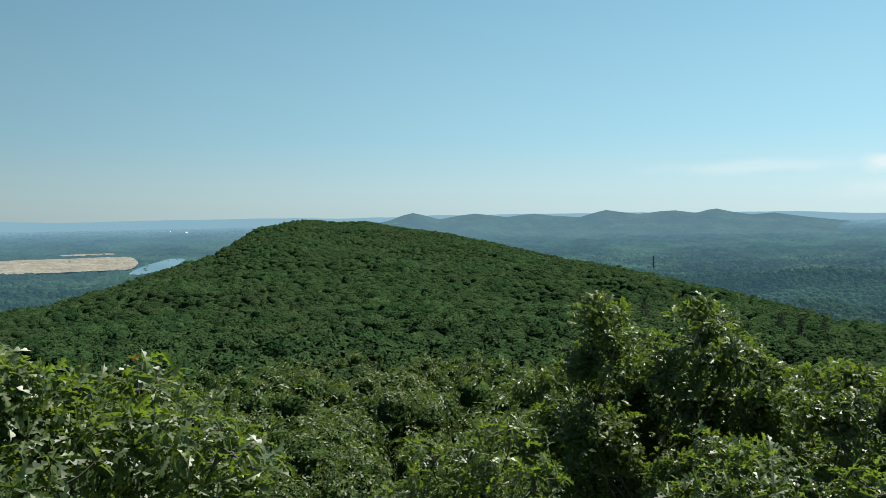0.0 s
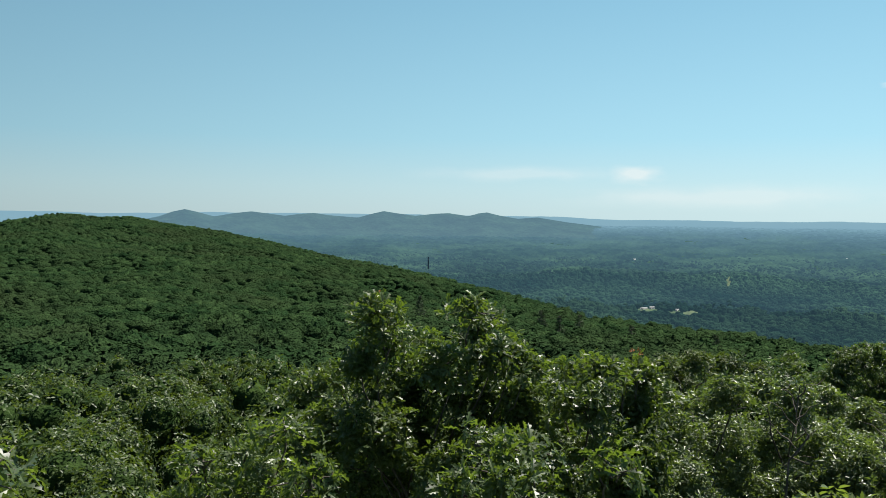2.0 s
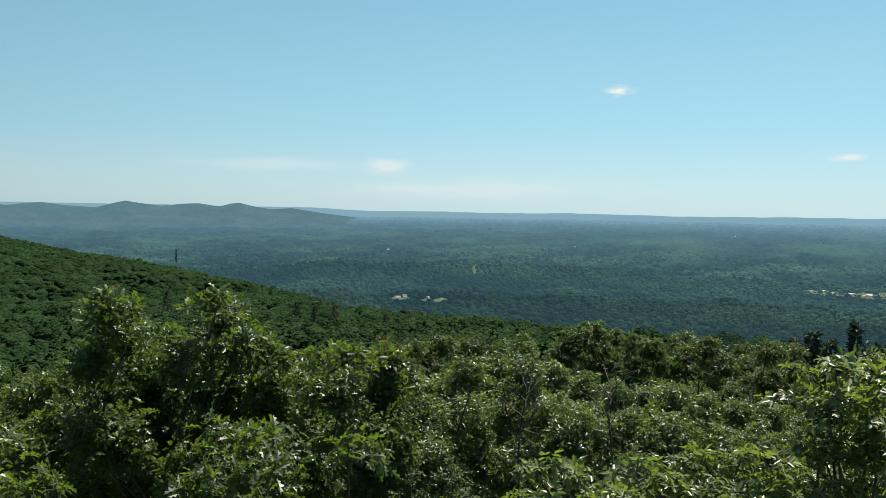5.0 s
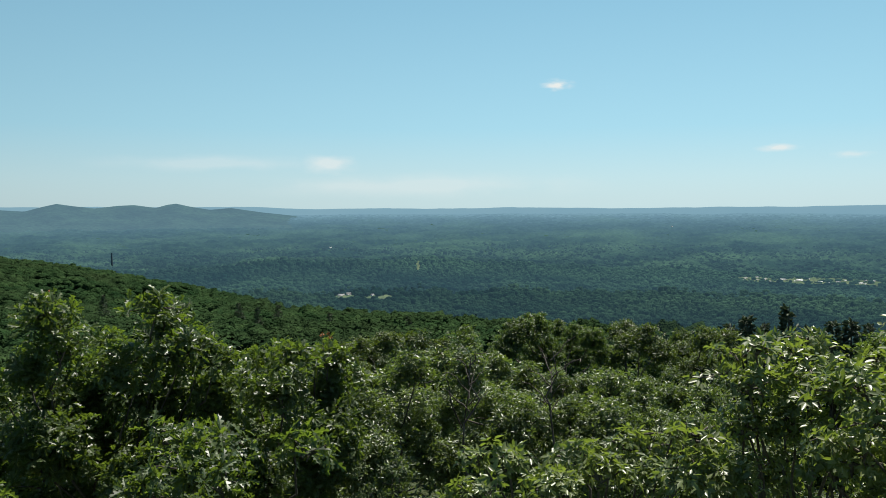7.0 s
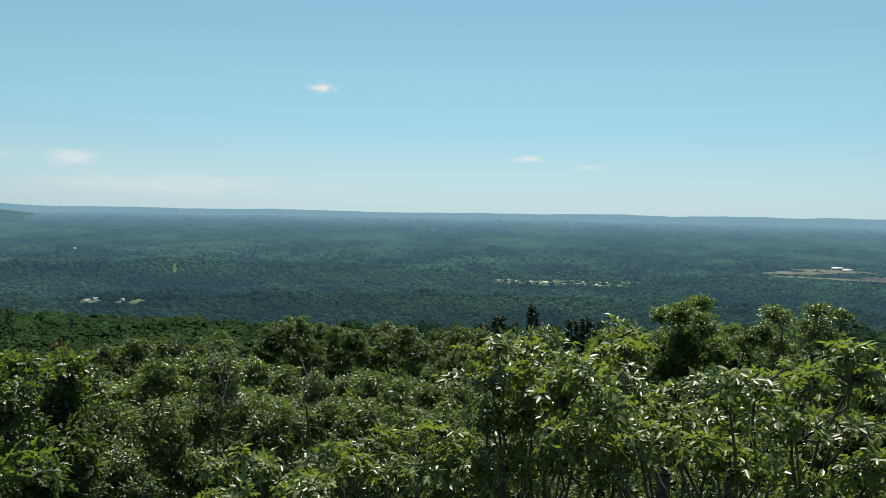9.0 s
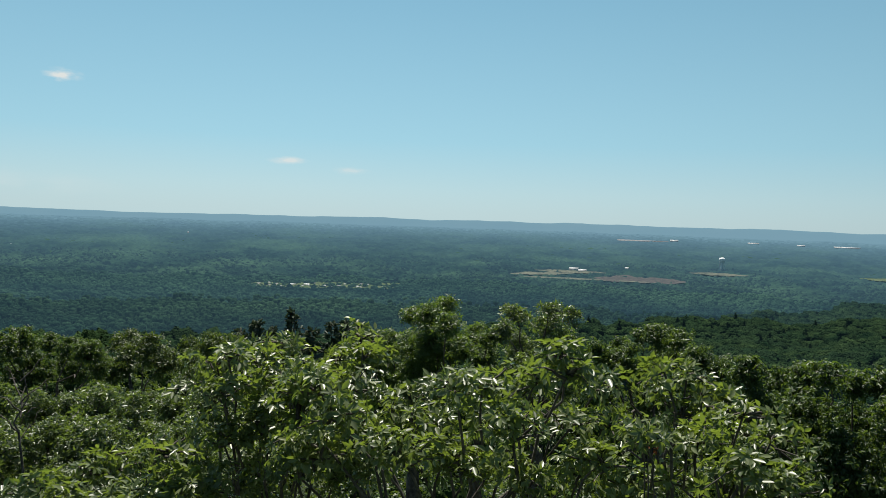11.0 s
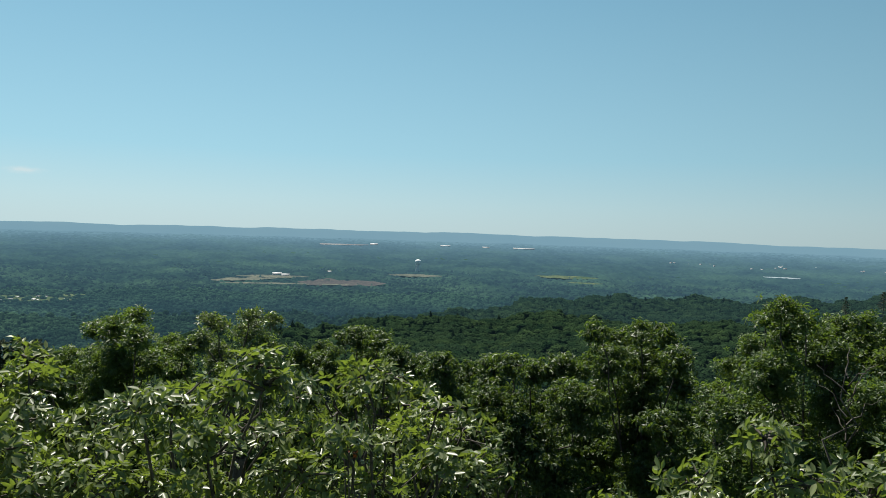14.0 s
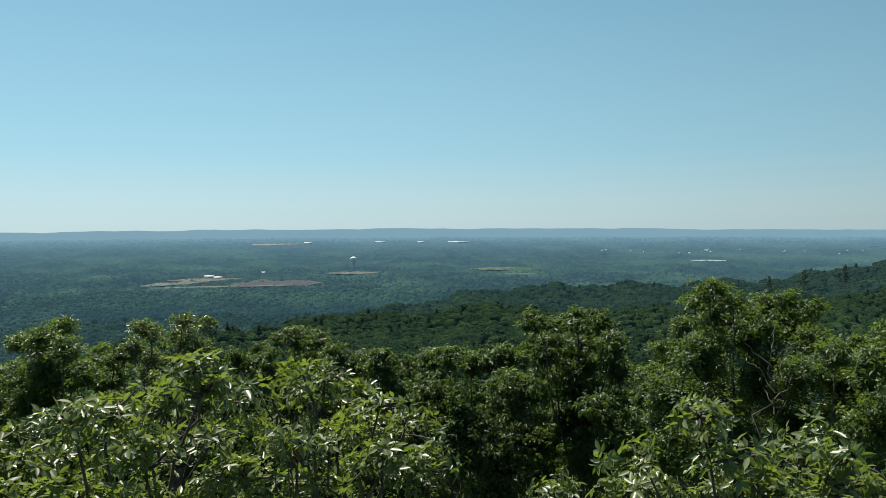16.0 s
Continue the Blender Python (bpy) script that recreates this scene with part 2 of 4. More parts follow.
def frames(d, spin=None):
    """Rotation matrices whose third column is the direction d, spun at random about it."""
    d = d / np.linalg.norm(d, axis=-1, keepdims=True)
    ref = np.where(np.abs(d[:, 2:3]) > 0.9, [[1.0, 0, 0]], [[0, 0, 1.0]])
    x = np.cross(ref, d)
    x /= np.linalg.norm(x, axis=-1, keepdims=True)
    y = np.cross(d, x)
    a = rng.uniform(0, 2 * np.pi, len(d)) if spin is None else spin
    c, s = np.cos(a)[:, None], np.sin(a)[:, None]
    return np.stack([c * x + s * y, c * y - s * x, d], -1)


def scatter(template, rot, place, size):
    """Copies of a template (verts, faces), turned, scaled and moved, as one pair of arrays."""
    v, f = template
    size = np.broadcast_to(np.asarray(size, float), (len(place),))
    out = np.einsum("nij,vj->nvi", rot, v) * size[:, None, None] + place[:, None, :]
    faces = f[None] + (np.arange(len(place)) * len(v))[:, None, None]
    return out.reshape(-1, 3), faces.reshape(-1, f.shape[1])


def joined(pieces):
    vs, fs, at = [], [], 0
    for v, f in pieces:
        vs.append(v)
        fs.append(f + at)
        at += len(v)
    return np.concatenate(vs), np.concatenate(fs)


def tube(points, radii, sides=6):
    """A tapered tube along points."""
    p = np.asarray(points, float)
    d = np.gradient(p, axis=0)
    m = frames(d, np.zeros(len(p)))
    a = np.arange(sides) * 2 * np.pi / sides
    ring = np.stack([np.cos(a), np.sin(a), 0 * a], -1)
    v = np.einsum("nij,kj->nki", m, ring) * np.asarray(radii)[:, None, None] + p[:, None]
    i, k = np.meshgrid(np.arange(len(p) - 1), np.arange(sides), indexing="ij")
    f = np.stack([i * sides + k, i * sides + (k + 1) % sides, (i + 1) * sides + (k + 1) % sides, (i + 1) * sides + k], -1)
    return v.reshape(-1, 3), f.reshape(-1, 4)


def bent(a, b, n=7, sag=0.1):
    """A crooked line from a to b."""
    a, b = np.asarray(a, float), np.asarray(b, float)
    u = np.linspace(0, 1, n)[:, None]
    wob = rng.normal(0, sag * np.linalg.norm(b - a) * 0.25, (n, 3)) * np.sin(np.pi * u)
    p = a + (b - a) * u + wob
    p[:, 2] += np.sin(np.pi * u[:, 0]) * sag * np.linalg.norm(b - a) * 0.3
    return p


# ---- the lie of the land ----
FLOOR = -200.0
CREST = [(-180, 450, -3), (-60, 420, -6.2), (-31, 420, -6.0), (-26, 450, -5.45), (-22.5, 520, -4.55), (-19, 600, -3.45), (-16, 700, -2.65),
         (-14, 780, -1.45), (-12.9, 820, -0.85), (-10, 880, -0.28), (-7.4, 900, -0.52), (-5.4, 900, -0.48), (-3.4, 880, -0.92),
         (0.7, 850, -1.55), (4.7, 800, -2.42), (8.7, 740, -3.38), (12.6, 680, -4.02), (16, 600, -4.8), (19.8, 520, -5.65),
         (23.8, 430, -6.6)]
CREST2 = [(26, 330, -7.25), (32, 290, -7.7), (38, 240, -8.15), (46, 180, -8.7), (55, 160, -8.75), (62, 150, -9.0),
          (70, 190, -8.4), (78, 290, -7.35), (83.3, 380, -6.8), (87.2, 460, -6.4), (91.2, 540, -5.8), (95.3, 620, -5.25), (99.3, 740, -4.45),
          (103.4, 820, -4.1), (107.3, 860, -3.98), (113, 860, -3.88), (118, 840, -3.5), (120.2, 820, -3.25), (122.2, 820, -2.85), (125.7, 800, -2.1),
          (135, 700, -1.4), (180, 450, -3)]
_c = np.array(CREST + CREST2)


def crest(az):
    knolls = 0.16 * np.sin(np.asarray(az) * 1.1) + 0.10 * np.sin(np.asarray(az) * 2.7 + 1) - 0.18
    return np.interp(az, _c[:, 0], _c[:, 1]), np.interp(az, _c[:, 0], _c[:, 2]) + knolls * np.clip((np.asarray(az) - 68) / 8, 0, 1)


def canopy(az, r):
    """Height of the tree tops of the mountain's own woods, out to their skyline."""
    rc, ec = crest(az)
    u = np.clip(np.log(np.maximum(r, 25) / 25) / np.log(rc / 25), 0, 1)
    el = -11.5 + (ec + 11.5) * u ** 1.9
    return np.maximum(r, 25) * np.tan(np.radians(el))


def true_range(r):
    """Beyond 2.5 km the plain is drawn together, so that 25 km of it end within 5 km."""
    q = np.clip((r - 2500) / 2400, 0, 0.80)
    return np.where(r > 2500, 2500 + 3000 * q / (1 - q), r)


def swell(az, r):
    """Low wooded hills on the plain."""
    h = 26 * np.exp(-((r - 2480) / 190) ** 2) / (1 + np.exp(-(az - 21) / 1.5)) / (1 + np.exp((az - 43) / 2.0))
    h = h + 7 * np.sin(az * 0.9 + r * 0.004) * np.sin(r * 0.006 + az * 0.23)
    return h * np.clip((r - 1300) / 300, 0, 1)


def plain(az, r):
    big = true_range(r)
    return r / big * (FLOOR + swell(az, r))


def ground(az, r):
    az, r = np.asarray(az, float), np.asarray(r, float)
    rc, _ = crest(az)
    own = canopy(az, np.minimum(r, rc)) - 10 - 0.45 * np.maximum(r - rc, 0)
    return np.maximum(own, plain(az, r) - 11)


def range_for(az, el):
    """How far off the plain's tree tops are seen at that angle."""
    rr = np.linspace(1100, 4880, 2000)
    e = np.degrees(np.arctan2(plain(np.full(2000, az), rr), rr))
    return float(rr[np.argmax(np.maximum.accumulate(e) >= el)]) if (e >= el).any() else 4800.0


def sheet(azs, rs, height):
    a, r = np.meshgrid(azs, rs, indexing="ij")
    v = polar(a, r, height(a, r)).reshape(-1, 3)
    n = len(rs)
    i, k = np.meshgrid(np.arange(len(azs) - 1), np.arange(n - 1), indexing="ij")
    f = np.stack([i * n + k, (i + 1) * n + k, (i + 1) * n + k + 1, i * n + k + 1], -1).reshape(-1, 4)
    return v, f[:, ::-1]


azs = np.concatenate([np.arange(-180, -36, 6), np.arange(-36, 132, 0.75), np.arange(132, 181, 6)])
rs = np.concatenate([[0.02], np.geomspace(4, 1000, 60), np.linspace(1030, 4890, 110)])
v, f = sheet(azs, rs, ground)
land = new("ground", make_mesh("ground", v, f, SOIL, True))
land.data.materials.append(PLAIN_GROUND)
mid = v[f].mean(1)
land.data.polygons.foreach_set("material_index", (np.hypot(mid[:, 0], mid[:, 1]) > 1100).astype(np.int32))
tagged(land, "rolling wooded ground falling from the lookout to a wide plain", "ground", kind="structure")

# ---- distant hills ----
RANGE_TOP = [(-9, -1.3), (-5.5, -0.9), (-3.76, -0.52), (-2.9, -0.2), (-2.1, -0.02), (-1.3, -0.2), (-0.2, -0.50), (1.2, -0.26), (2.3, -0.13), (3.4, -0.26), (4.6, -0.42), (5.6, -0.28),
             (6.6, -0.2), (7.8, -0.36), (9.7, -0.50), (10.7, -0.22), (11.55, -0.02), (12.5, -0.17), (13.8, -0.33), (15.2, -0.17), (16.2, -0.12), (17.6, -0.32), (18.3, -0.12),
             (18.9, -0.04), (19.8, -0.25), (21.1, -0.47), (22.5, -0.36), (23.4, -0.5), (24.6, -0.68), (27, -0.95), (31, -1.3)]
_t = np.array(RANGE_TOP)


def range_height(az, r):
    u = np.clip((r - 3900) / 480, 0, 1)
    n = np.array([noise.fractal(Vector((a * 0.5, q * 0.004, 3.1)), 1.0, 2.0, 5) for a, q in zip(az.ravel(), r.ravel())]).reshape(az.shape)
    top = np.interp(az, _t[:, 0], _t[:, 1])
    foot = np.degrees(np.arctan2(plain(az, np.full_like(r, 3900)), 3900)) - 0.15
    el = foot + (top - foot) * np.clip(u ** 0.9 + n * 0.09 * np.sin(np.pi * u), 0, 1)
    el = np.where(r > 4380, top - (r - 4380) * 0.01, el)
    fade = np.clip((31 - az) / 5, 0, 1)
    return r * np.tan(np.radians(el)) - (1 - fade) ** 2 * 40


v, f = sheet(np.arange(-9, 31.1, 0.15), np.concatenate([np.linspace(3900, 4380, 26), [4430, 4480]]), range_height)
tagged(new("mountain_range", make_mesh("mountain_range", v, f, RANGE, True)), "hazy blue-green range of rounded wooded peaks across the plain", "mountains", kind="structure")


def skyline(name, tops, r0, mat, label, rough, foot):
    t = np.array(tops)

    def height(az, r):
        n = np.array([noise.fractal(Vector((a * 0.35, r0 * 0.01, 7.7)), 1.0, 2.0, 5) for a in az[:, 0]])[:, None]
        top = np.interp(az, t[:, 0], t[:, 1]) + n * rough
        u = np.clip((r - (r0 - 160)) / 160, 0, 1)
        return r * np.tan(np.radians(foot + (top - foot) * np.sin(u * np.pi / 2)))

    a0, a1 = t[0, 0], t[-1, 0]
    vv, ff = sheet(np.arange(a0, a1 + 0.01, 0.2), np.linspace(r0 - 160, r0, 9), height)
    tagged(new(name, make_mesh(name, vv, ff, mat, True)), label, "hills", kind="structure")


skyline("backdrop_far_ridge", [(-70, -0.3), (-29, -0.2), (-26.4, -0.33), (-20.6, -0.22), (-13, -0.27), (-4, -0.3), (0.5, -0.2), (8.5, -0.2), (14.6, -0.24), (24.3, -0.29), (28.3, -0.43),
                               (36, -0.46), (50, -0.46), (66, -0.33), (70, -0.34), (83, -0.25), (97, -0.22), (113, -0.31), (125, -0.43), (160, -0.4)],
        4860, RIDGE, "line of far hills on the horizon, pale blue with painted haze", 0.07, -1.0)
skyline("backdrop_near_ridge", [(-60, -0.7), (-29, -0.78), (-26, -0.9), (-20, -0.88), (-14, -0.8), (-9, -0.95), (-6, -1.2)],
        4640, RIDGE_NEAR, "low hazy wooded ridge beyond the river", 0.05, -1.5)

# ---- clearings, fields and water on the plain ----
CLEAR = []


def patch(name, az0, az1, el0, el1, mat, label, category, ragged=0.12, lift=-4.0, shape=0.0, trees=0.03, ends=3):
    """A level piece of open land between two bearings, seen between two angles; its near and far edges wander."""
    n = 60
    az = np.linspace(az0, az1, n)
    seed = rng.uniform(0, 50)
    wob, wob2 = (np.array([noise.fractal(Vector((a * 0.9, seed + q, 0)), 0.8, 2.0, 5) for a in az]) * ragged * 2 for q in (0, 20))
    taper = 1 - np.abs(np.linspace(-1, 1, n)) ** ends
    mid_el = (el0 + el1) / 2 + shape * np.linspace(-1, 1, n)
    half = abs(el1 - el0) / 2 * (0.12 + 0.88 * taper)
    rows = []
    for k in range(n):
        r0, r1 = range_for(az[k], mid_el[k] - half[k] + wob[k] * half[k]), range_for(az[k], mid_el[k] + half[k] + wob2[k] * half[k])
        rr = np.linspace(r0, max(r1, r0 + 15), 6)
        rows.append(polar(np.full(6, az[k]), rr, ground(np.full(6, az[k]), rr) + 11 + lift))
        CLEAR.append((az[k], r0, max(r1, r0 + 15), abs(az1 - az0) / n, trees))
    v = np.array(rows).reshape(-1, 3)
    i, k = np.meshgrid(np.arange(n - 1), np.arange(5), indexing="ij")
    f = np.stack([i * 6 + k, i * 6 + k + 1, (i + 1) * 6 + k + 1, (i + 1) * 6 + k], -1).reshape(-1, 4)
    tagged(new(name, make_mesh(name, v, f, mat, True)), label, category, kind="structure")


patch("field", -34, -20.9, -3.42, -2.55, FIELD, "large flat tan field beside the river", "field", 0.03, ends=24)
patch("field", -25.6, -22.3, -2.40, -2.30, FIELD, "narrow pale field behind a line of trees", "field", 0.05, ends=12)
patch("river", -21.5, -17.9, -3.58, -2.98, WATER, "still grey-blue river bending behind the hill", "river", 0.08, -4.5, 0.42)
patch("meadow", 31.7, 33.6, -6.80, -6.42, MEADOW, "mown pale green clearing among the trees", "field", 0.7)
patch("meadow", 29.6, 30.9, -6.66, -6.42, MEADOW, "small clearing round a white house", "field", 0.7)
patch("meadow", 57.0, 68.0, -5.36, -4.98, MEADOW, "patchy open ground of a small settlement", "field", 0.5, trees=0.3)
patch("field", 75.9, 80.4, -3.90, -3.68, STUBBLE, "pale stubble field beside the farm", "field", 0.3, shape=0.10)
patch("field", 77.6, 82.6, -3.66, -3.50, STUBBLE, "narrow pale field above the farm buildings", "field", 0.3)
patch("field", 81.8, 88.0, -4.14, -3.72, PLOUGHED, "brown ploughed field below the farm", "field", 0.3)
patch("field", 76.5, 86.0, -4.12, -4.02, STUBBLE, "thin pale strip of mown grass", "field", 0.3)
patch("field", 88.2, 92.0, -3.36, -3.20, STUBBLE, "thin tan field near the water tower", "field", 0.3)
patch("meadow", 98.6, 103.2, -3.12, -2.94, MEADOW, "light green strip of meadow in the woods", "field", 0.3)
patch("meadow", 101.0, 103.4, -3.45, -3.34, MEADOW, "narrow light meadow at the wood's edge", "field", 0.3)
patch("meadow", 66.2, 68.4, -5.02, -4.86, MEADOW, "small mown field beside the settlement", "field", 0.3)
patch("pond", 113.9, 116.3, -2.43, -2.35, PAINTED_GLINT, "pond among the trees, its bright glints painted pale", "pond", 0.3, -5)
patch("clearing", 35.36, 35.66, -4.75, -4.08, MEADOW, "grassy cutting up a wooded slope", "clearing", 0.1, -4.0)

# ---- woods far off: rounded clumps of foliage, one mesh a stretch ----


def dome(rings, seg, low=-0.35):
    v = [(0, 0, 1)]
    for i in range(1, rings + 1):
        t = math.pi / 2 * i / rings * (1 + 0.25 * (i == rings))
        for k in range(seg):
            a = 2 * math.pi * (k + 0.5 * (i % 2)) / seg
            v.append((math.sin(t) * math.cos(a), math.sin(t) * math.sin(a), max(math.cos(t), low)))
    f = [(0, 1 + k, 1 + (k + 1) % seg) for k in range(seg)]
    for i in range(rings - 1):
        for k in range(seg):
            a, b = 1 + i * seg + k, 1 + i * seg + (k + 1) % seg
            c, d = a + seg, b + seg
            f += [(a, c, b), (b, c, d)]
    return np.array(v, float), np.array(f)


def clump(rings, seg, rough):
    v, f = dome(rings, seg)
    return v * (1 + rng.normal(0, rough, (len(v), 1))), f


def open_land(az, r, margin=0.0):
    hit = np.zeros(len(az), bool)
    luck = rng.uniform(0, 1, len(az))
    for a, r0, r1, w, trees in CLEAR:
        hit |= (np.abs(az - a) < w) & (r > r0 - 28 - margin) & (r < r1 + 4) & (luck > trees)
    return hit


def woods(name, r0, r1, spacing, size, templates, mat, label, tall, a0=-34, a1=129, wide=1.0, feather=0.0, lift=4):
    pts = []
    r = r0
    while r < r1:
        step = spacing(r)
        n = int(radians(a1 - a0) * r / step)
        az = a0 + (np.arange(n) + rng.uniform(-0.45, 0.45, n)) * (a1 - a0) / n
        pts.append(np.stack([az, r + rng.uniform(-0.45, 0.45, n) * step], -1))
        r += step * (1.0 if r < 2500 else 1.2)
    p = np.concatenate(pts)
    az, r = p[:, 0], p[:, 1]
    _, ec = crest(az)
    el = np.degrees(np.arctan2(plain(az, r) + 8, r))
    keep = (el > ec - 0.15) & ~open_land(az, r)
    if feather:
        edge = rng.uniform(0, 2 * feather, len(r))
        keep &= (r > r0 + edge - 1) & (r < r1 - edge)
    az, r = az[keep], r[keep]
    base = ground(az, r) + lift
    up = np.flatnonzero((az > -9) & (az < 31) & (r > 3905) & (r < 4440))
    base[up] = np.maximum(base[up], range_height(az[up], r[up]) - 1)
    place = polar(az, r, base)
    s = size(r) * rng.uniform(0.42, 1.0, len(r)) * rng.choice([0.9, 1.0, 1.35, 2.0], len(r))
    pieces, pick = [], rng.integers(0, len(templates), len(r))
    for k, t in enumerate(templates):
        q = pick == k
        m = turns(q.sum()) * np.stack([np.ones(q.sum()), np.ones(q.sum()), tall * rng.uniform(0.75, 1.3, q.sum())], -1)[:, :, None]
        if wide != 1.0:
            across = -np.radians(az[q])
            c, s_ = np.cos(across), np.sin(across)
            o, i = np.zeros(q.sum()), np.ones(q.sum())
            m = np.stack([np.stack([c * wide, -s_, o], -1), np.stack([s_ * wide, c, o], -1), np.stack([o, o, i * tall * rng.uniform(0.6, 1.4, q.sum())], -1)], -2)
        pieces.append(scatter(t, m, place[q], s[q]))
    vv, ff = joined(pieces)
    ob = new(name, make_mesh(name, vv, ff, mat, True))
    return tagged(ob, label, "woods", kind="stuff")


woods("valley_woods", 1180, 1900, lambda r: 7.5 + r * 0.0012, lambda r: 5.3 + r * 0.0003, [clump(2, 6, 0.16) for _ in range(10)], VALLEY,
      "dense woods on the valley floor, blue-green with painted haze", 1.0, feather=60, lift=5)
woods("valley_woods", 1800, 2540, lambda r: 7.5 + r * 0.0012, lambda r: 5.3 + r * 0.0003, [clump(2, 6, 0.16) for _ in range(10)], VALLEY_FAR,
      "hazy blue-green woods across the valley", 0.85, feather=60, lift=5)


def rough(rows, cols, step):
    """Smooth random relief over a grid, with lumps about step cells wide."""
    n, m = rows // step + 3, cols // step + 3
    g = rng.normal(0, 1, (n, m))
    g = np.array([np.interp(np.arange(cols) / step, np.arange(m), line) for line in g])
    return np.array([np.interp(np.arange(rows) / step, np.arange(n), line) for line in g.T]).T


# the closed tree tops of the far woods: one gently lumpy sheet; haze painted belt by belt as dimmer colour and stronger
# emission
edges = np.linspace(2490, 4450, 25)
HORIZON_GLOW = (0.165, 0.295, 0.375)  # paler emission tint that paints the haze of twenty kilometres
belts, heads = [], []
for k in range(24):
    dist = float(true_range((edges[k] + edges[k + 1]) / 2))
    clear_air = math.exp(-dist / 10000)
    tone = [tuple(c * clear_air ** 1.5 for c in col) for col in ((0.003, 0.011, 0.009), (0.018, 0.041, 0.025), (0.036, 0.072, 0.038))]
    glow = tuple(a + (b - a) * min(1.0, dist / 14500) for a, b in zip(AIR_GLOW, HORIZON_GLOW))
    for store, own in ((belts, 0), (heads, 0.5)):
        store.append(matte("plain_foliage", tone[0], tone[1], 0.016, 1.0, 0.05, own, tone[2], spec=0.0, relief=(0.12, 0.7, 3.0), haze_glow=((1 - clear_air) * 0.80 + 0.30 * (dist / 14500) ** 2) * 0.70, tint=glow))
azs = np.arange(-34, 129.1, 0.19)
rs = np.arange(2470, 4456, 11.0)
lumps = rng.normal(0, 4.2, (len(azs), len(rs))) + rough(len(azs), len(rs), 3) * 3.0 + rough(len(azs), len(rs), 14) * 2.6
bare = open_land(np.repeat(azs, len(rs)), np.tile(rs, len(azs)), -24).reshape(lumps.shape)
lumps = np.where(bare, -9.0, lumps)


def tree_tops(az, r):
    return ground(az, r) + 4.2 + lumps * r / true_range(r)


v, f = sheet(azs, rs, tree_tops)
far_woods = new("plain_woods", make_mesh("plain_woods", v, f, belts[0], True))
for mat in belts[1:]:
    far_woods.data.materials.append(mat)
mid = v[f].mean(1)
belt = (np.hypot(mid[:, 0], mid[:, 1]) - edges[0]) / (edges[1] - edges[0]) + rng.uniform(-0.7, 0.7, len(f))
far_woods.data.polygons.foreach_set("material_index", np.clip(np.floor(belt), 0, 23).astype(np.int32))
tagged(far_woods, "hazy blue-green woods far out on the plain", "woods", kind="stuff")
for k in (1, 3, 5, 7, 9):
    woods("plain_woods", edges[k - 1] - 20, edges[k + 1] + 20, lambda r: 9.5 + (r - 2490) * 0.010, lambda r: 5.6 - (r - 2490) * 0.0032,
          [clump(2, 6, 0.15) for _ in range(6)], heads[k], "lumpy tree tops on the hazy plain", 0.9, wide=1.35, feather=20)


# ---- woods of the mountain itself ----
def tuft_crown(rings, seg, n):
    """A tree crown seen from afar: a lumpy rounded head with many small sprays standing off it."""
    v, f = dome(rings, seg)
    off = Vector(rng.uniform(0, 90, 3))
    def lump(q):
        p = Vector(q)
        return 0.86 + 0.34 * noise.noise(p * 2.1 + off) + 0.26 * noise.noise(p * 4.6 + off)
    v = v * np.array([lump(q) for q in v])[:, None]
    d = rng.normal(0, 1, (n, 3))
    d[:, 2] = np.abs(d[:, 2]) * 0.9 - 0.2
    d /= np.linalg.norm(d, axis=1, keepdims=True)
    at = d * np.array([lump(q) for q in d])[:, None] * rng.uniform(0.96, 1.08, (n, 1))
    spray = (np.array([(-0.5, -0.4, -0.1), (0.5, -0.3, 0.05), (0.05, 0.6, -0.1)]), np.array([(0, 1, 2)]))
    return joined([(v, f), scatter(spray, frames(d + rng.normal(0, 0.3, (n, 3))), at, rng.uniform(0.11, 0.22, n))])


def hillside(name, r0, far, spacing, radius, templates, mat, label, tall=0.78, a0=-34, a1=129):
    pts = []
    r = r0
    while r < far:
        step = spacing(r)
        n = int(radians(a1 - a0) * r / step)
        az = a0 + (np.arange(n) + rng.uniform(-0.48, 0.48, n)) * (a1 - a0) / n
        pts.append(np.stack([az, r + rng.uniform(-0.48, 0.48, n) * step], -1))
        r += step
    p = np.concatenate(pts)
    az, r = p[:, 0], p[:, 1]
    rc, _ = crest(az)
    keep = r < rc + 12
    az, r, rc = az[keep], r[keep], rc[keep]
    s = radius(r) * rng.uniform(0.55, 1.5, len(r))
    h = s * tall
    place = polar(az, r, canopy(az, np.minimum(r, rc)) - h * 0.95 + rng.uniform(-1.0, 0.5, len(r)))
    # the woods rise and sink in knots of older and younger trees
    calm = 1 - (r / (rc + 12)) ** 6
    place[:, 2] += [(3.2 * noise.noise(Vector((p[0] * 0.035, p[1] * 0.035, 1.0))) + q * 10.0 * noise.noise(Vector((p[0] * 0.010, p[1] * 0.018, 4.0)))) * k - 0.6
                    for p, k, q in zip(place, calm, np.clip((r - 120) / 300, 0, 1))]
    pick = rng.integers(0, len(templates), len(r))
    pieces = []
    for k, t in enumerate(templates):
        q = pick == k
        m = turns(q.sum()) * np.stack([np.ones(q.sum()), np.ones(q.sum()), tall * rng.uniform(0.8, 1.2, q.sum())], -1)[:, :, None]
        pieces.append(scatter(t, m, place[q], s[q]))
    vv, ff = joined(pieces)
    return tagged(new(name, make_mesh(name, vv, ff, mat, True)), label, "woods", kind="stuff")


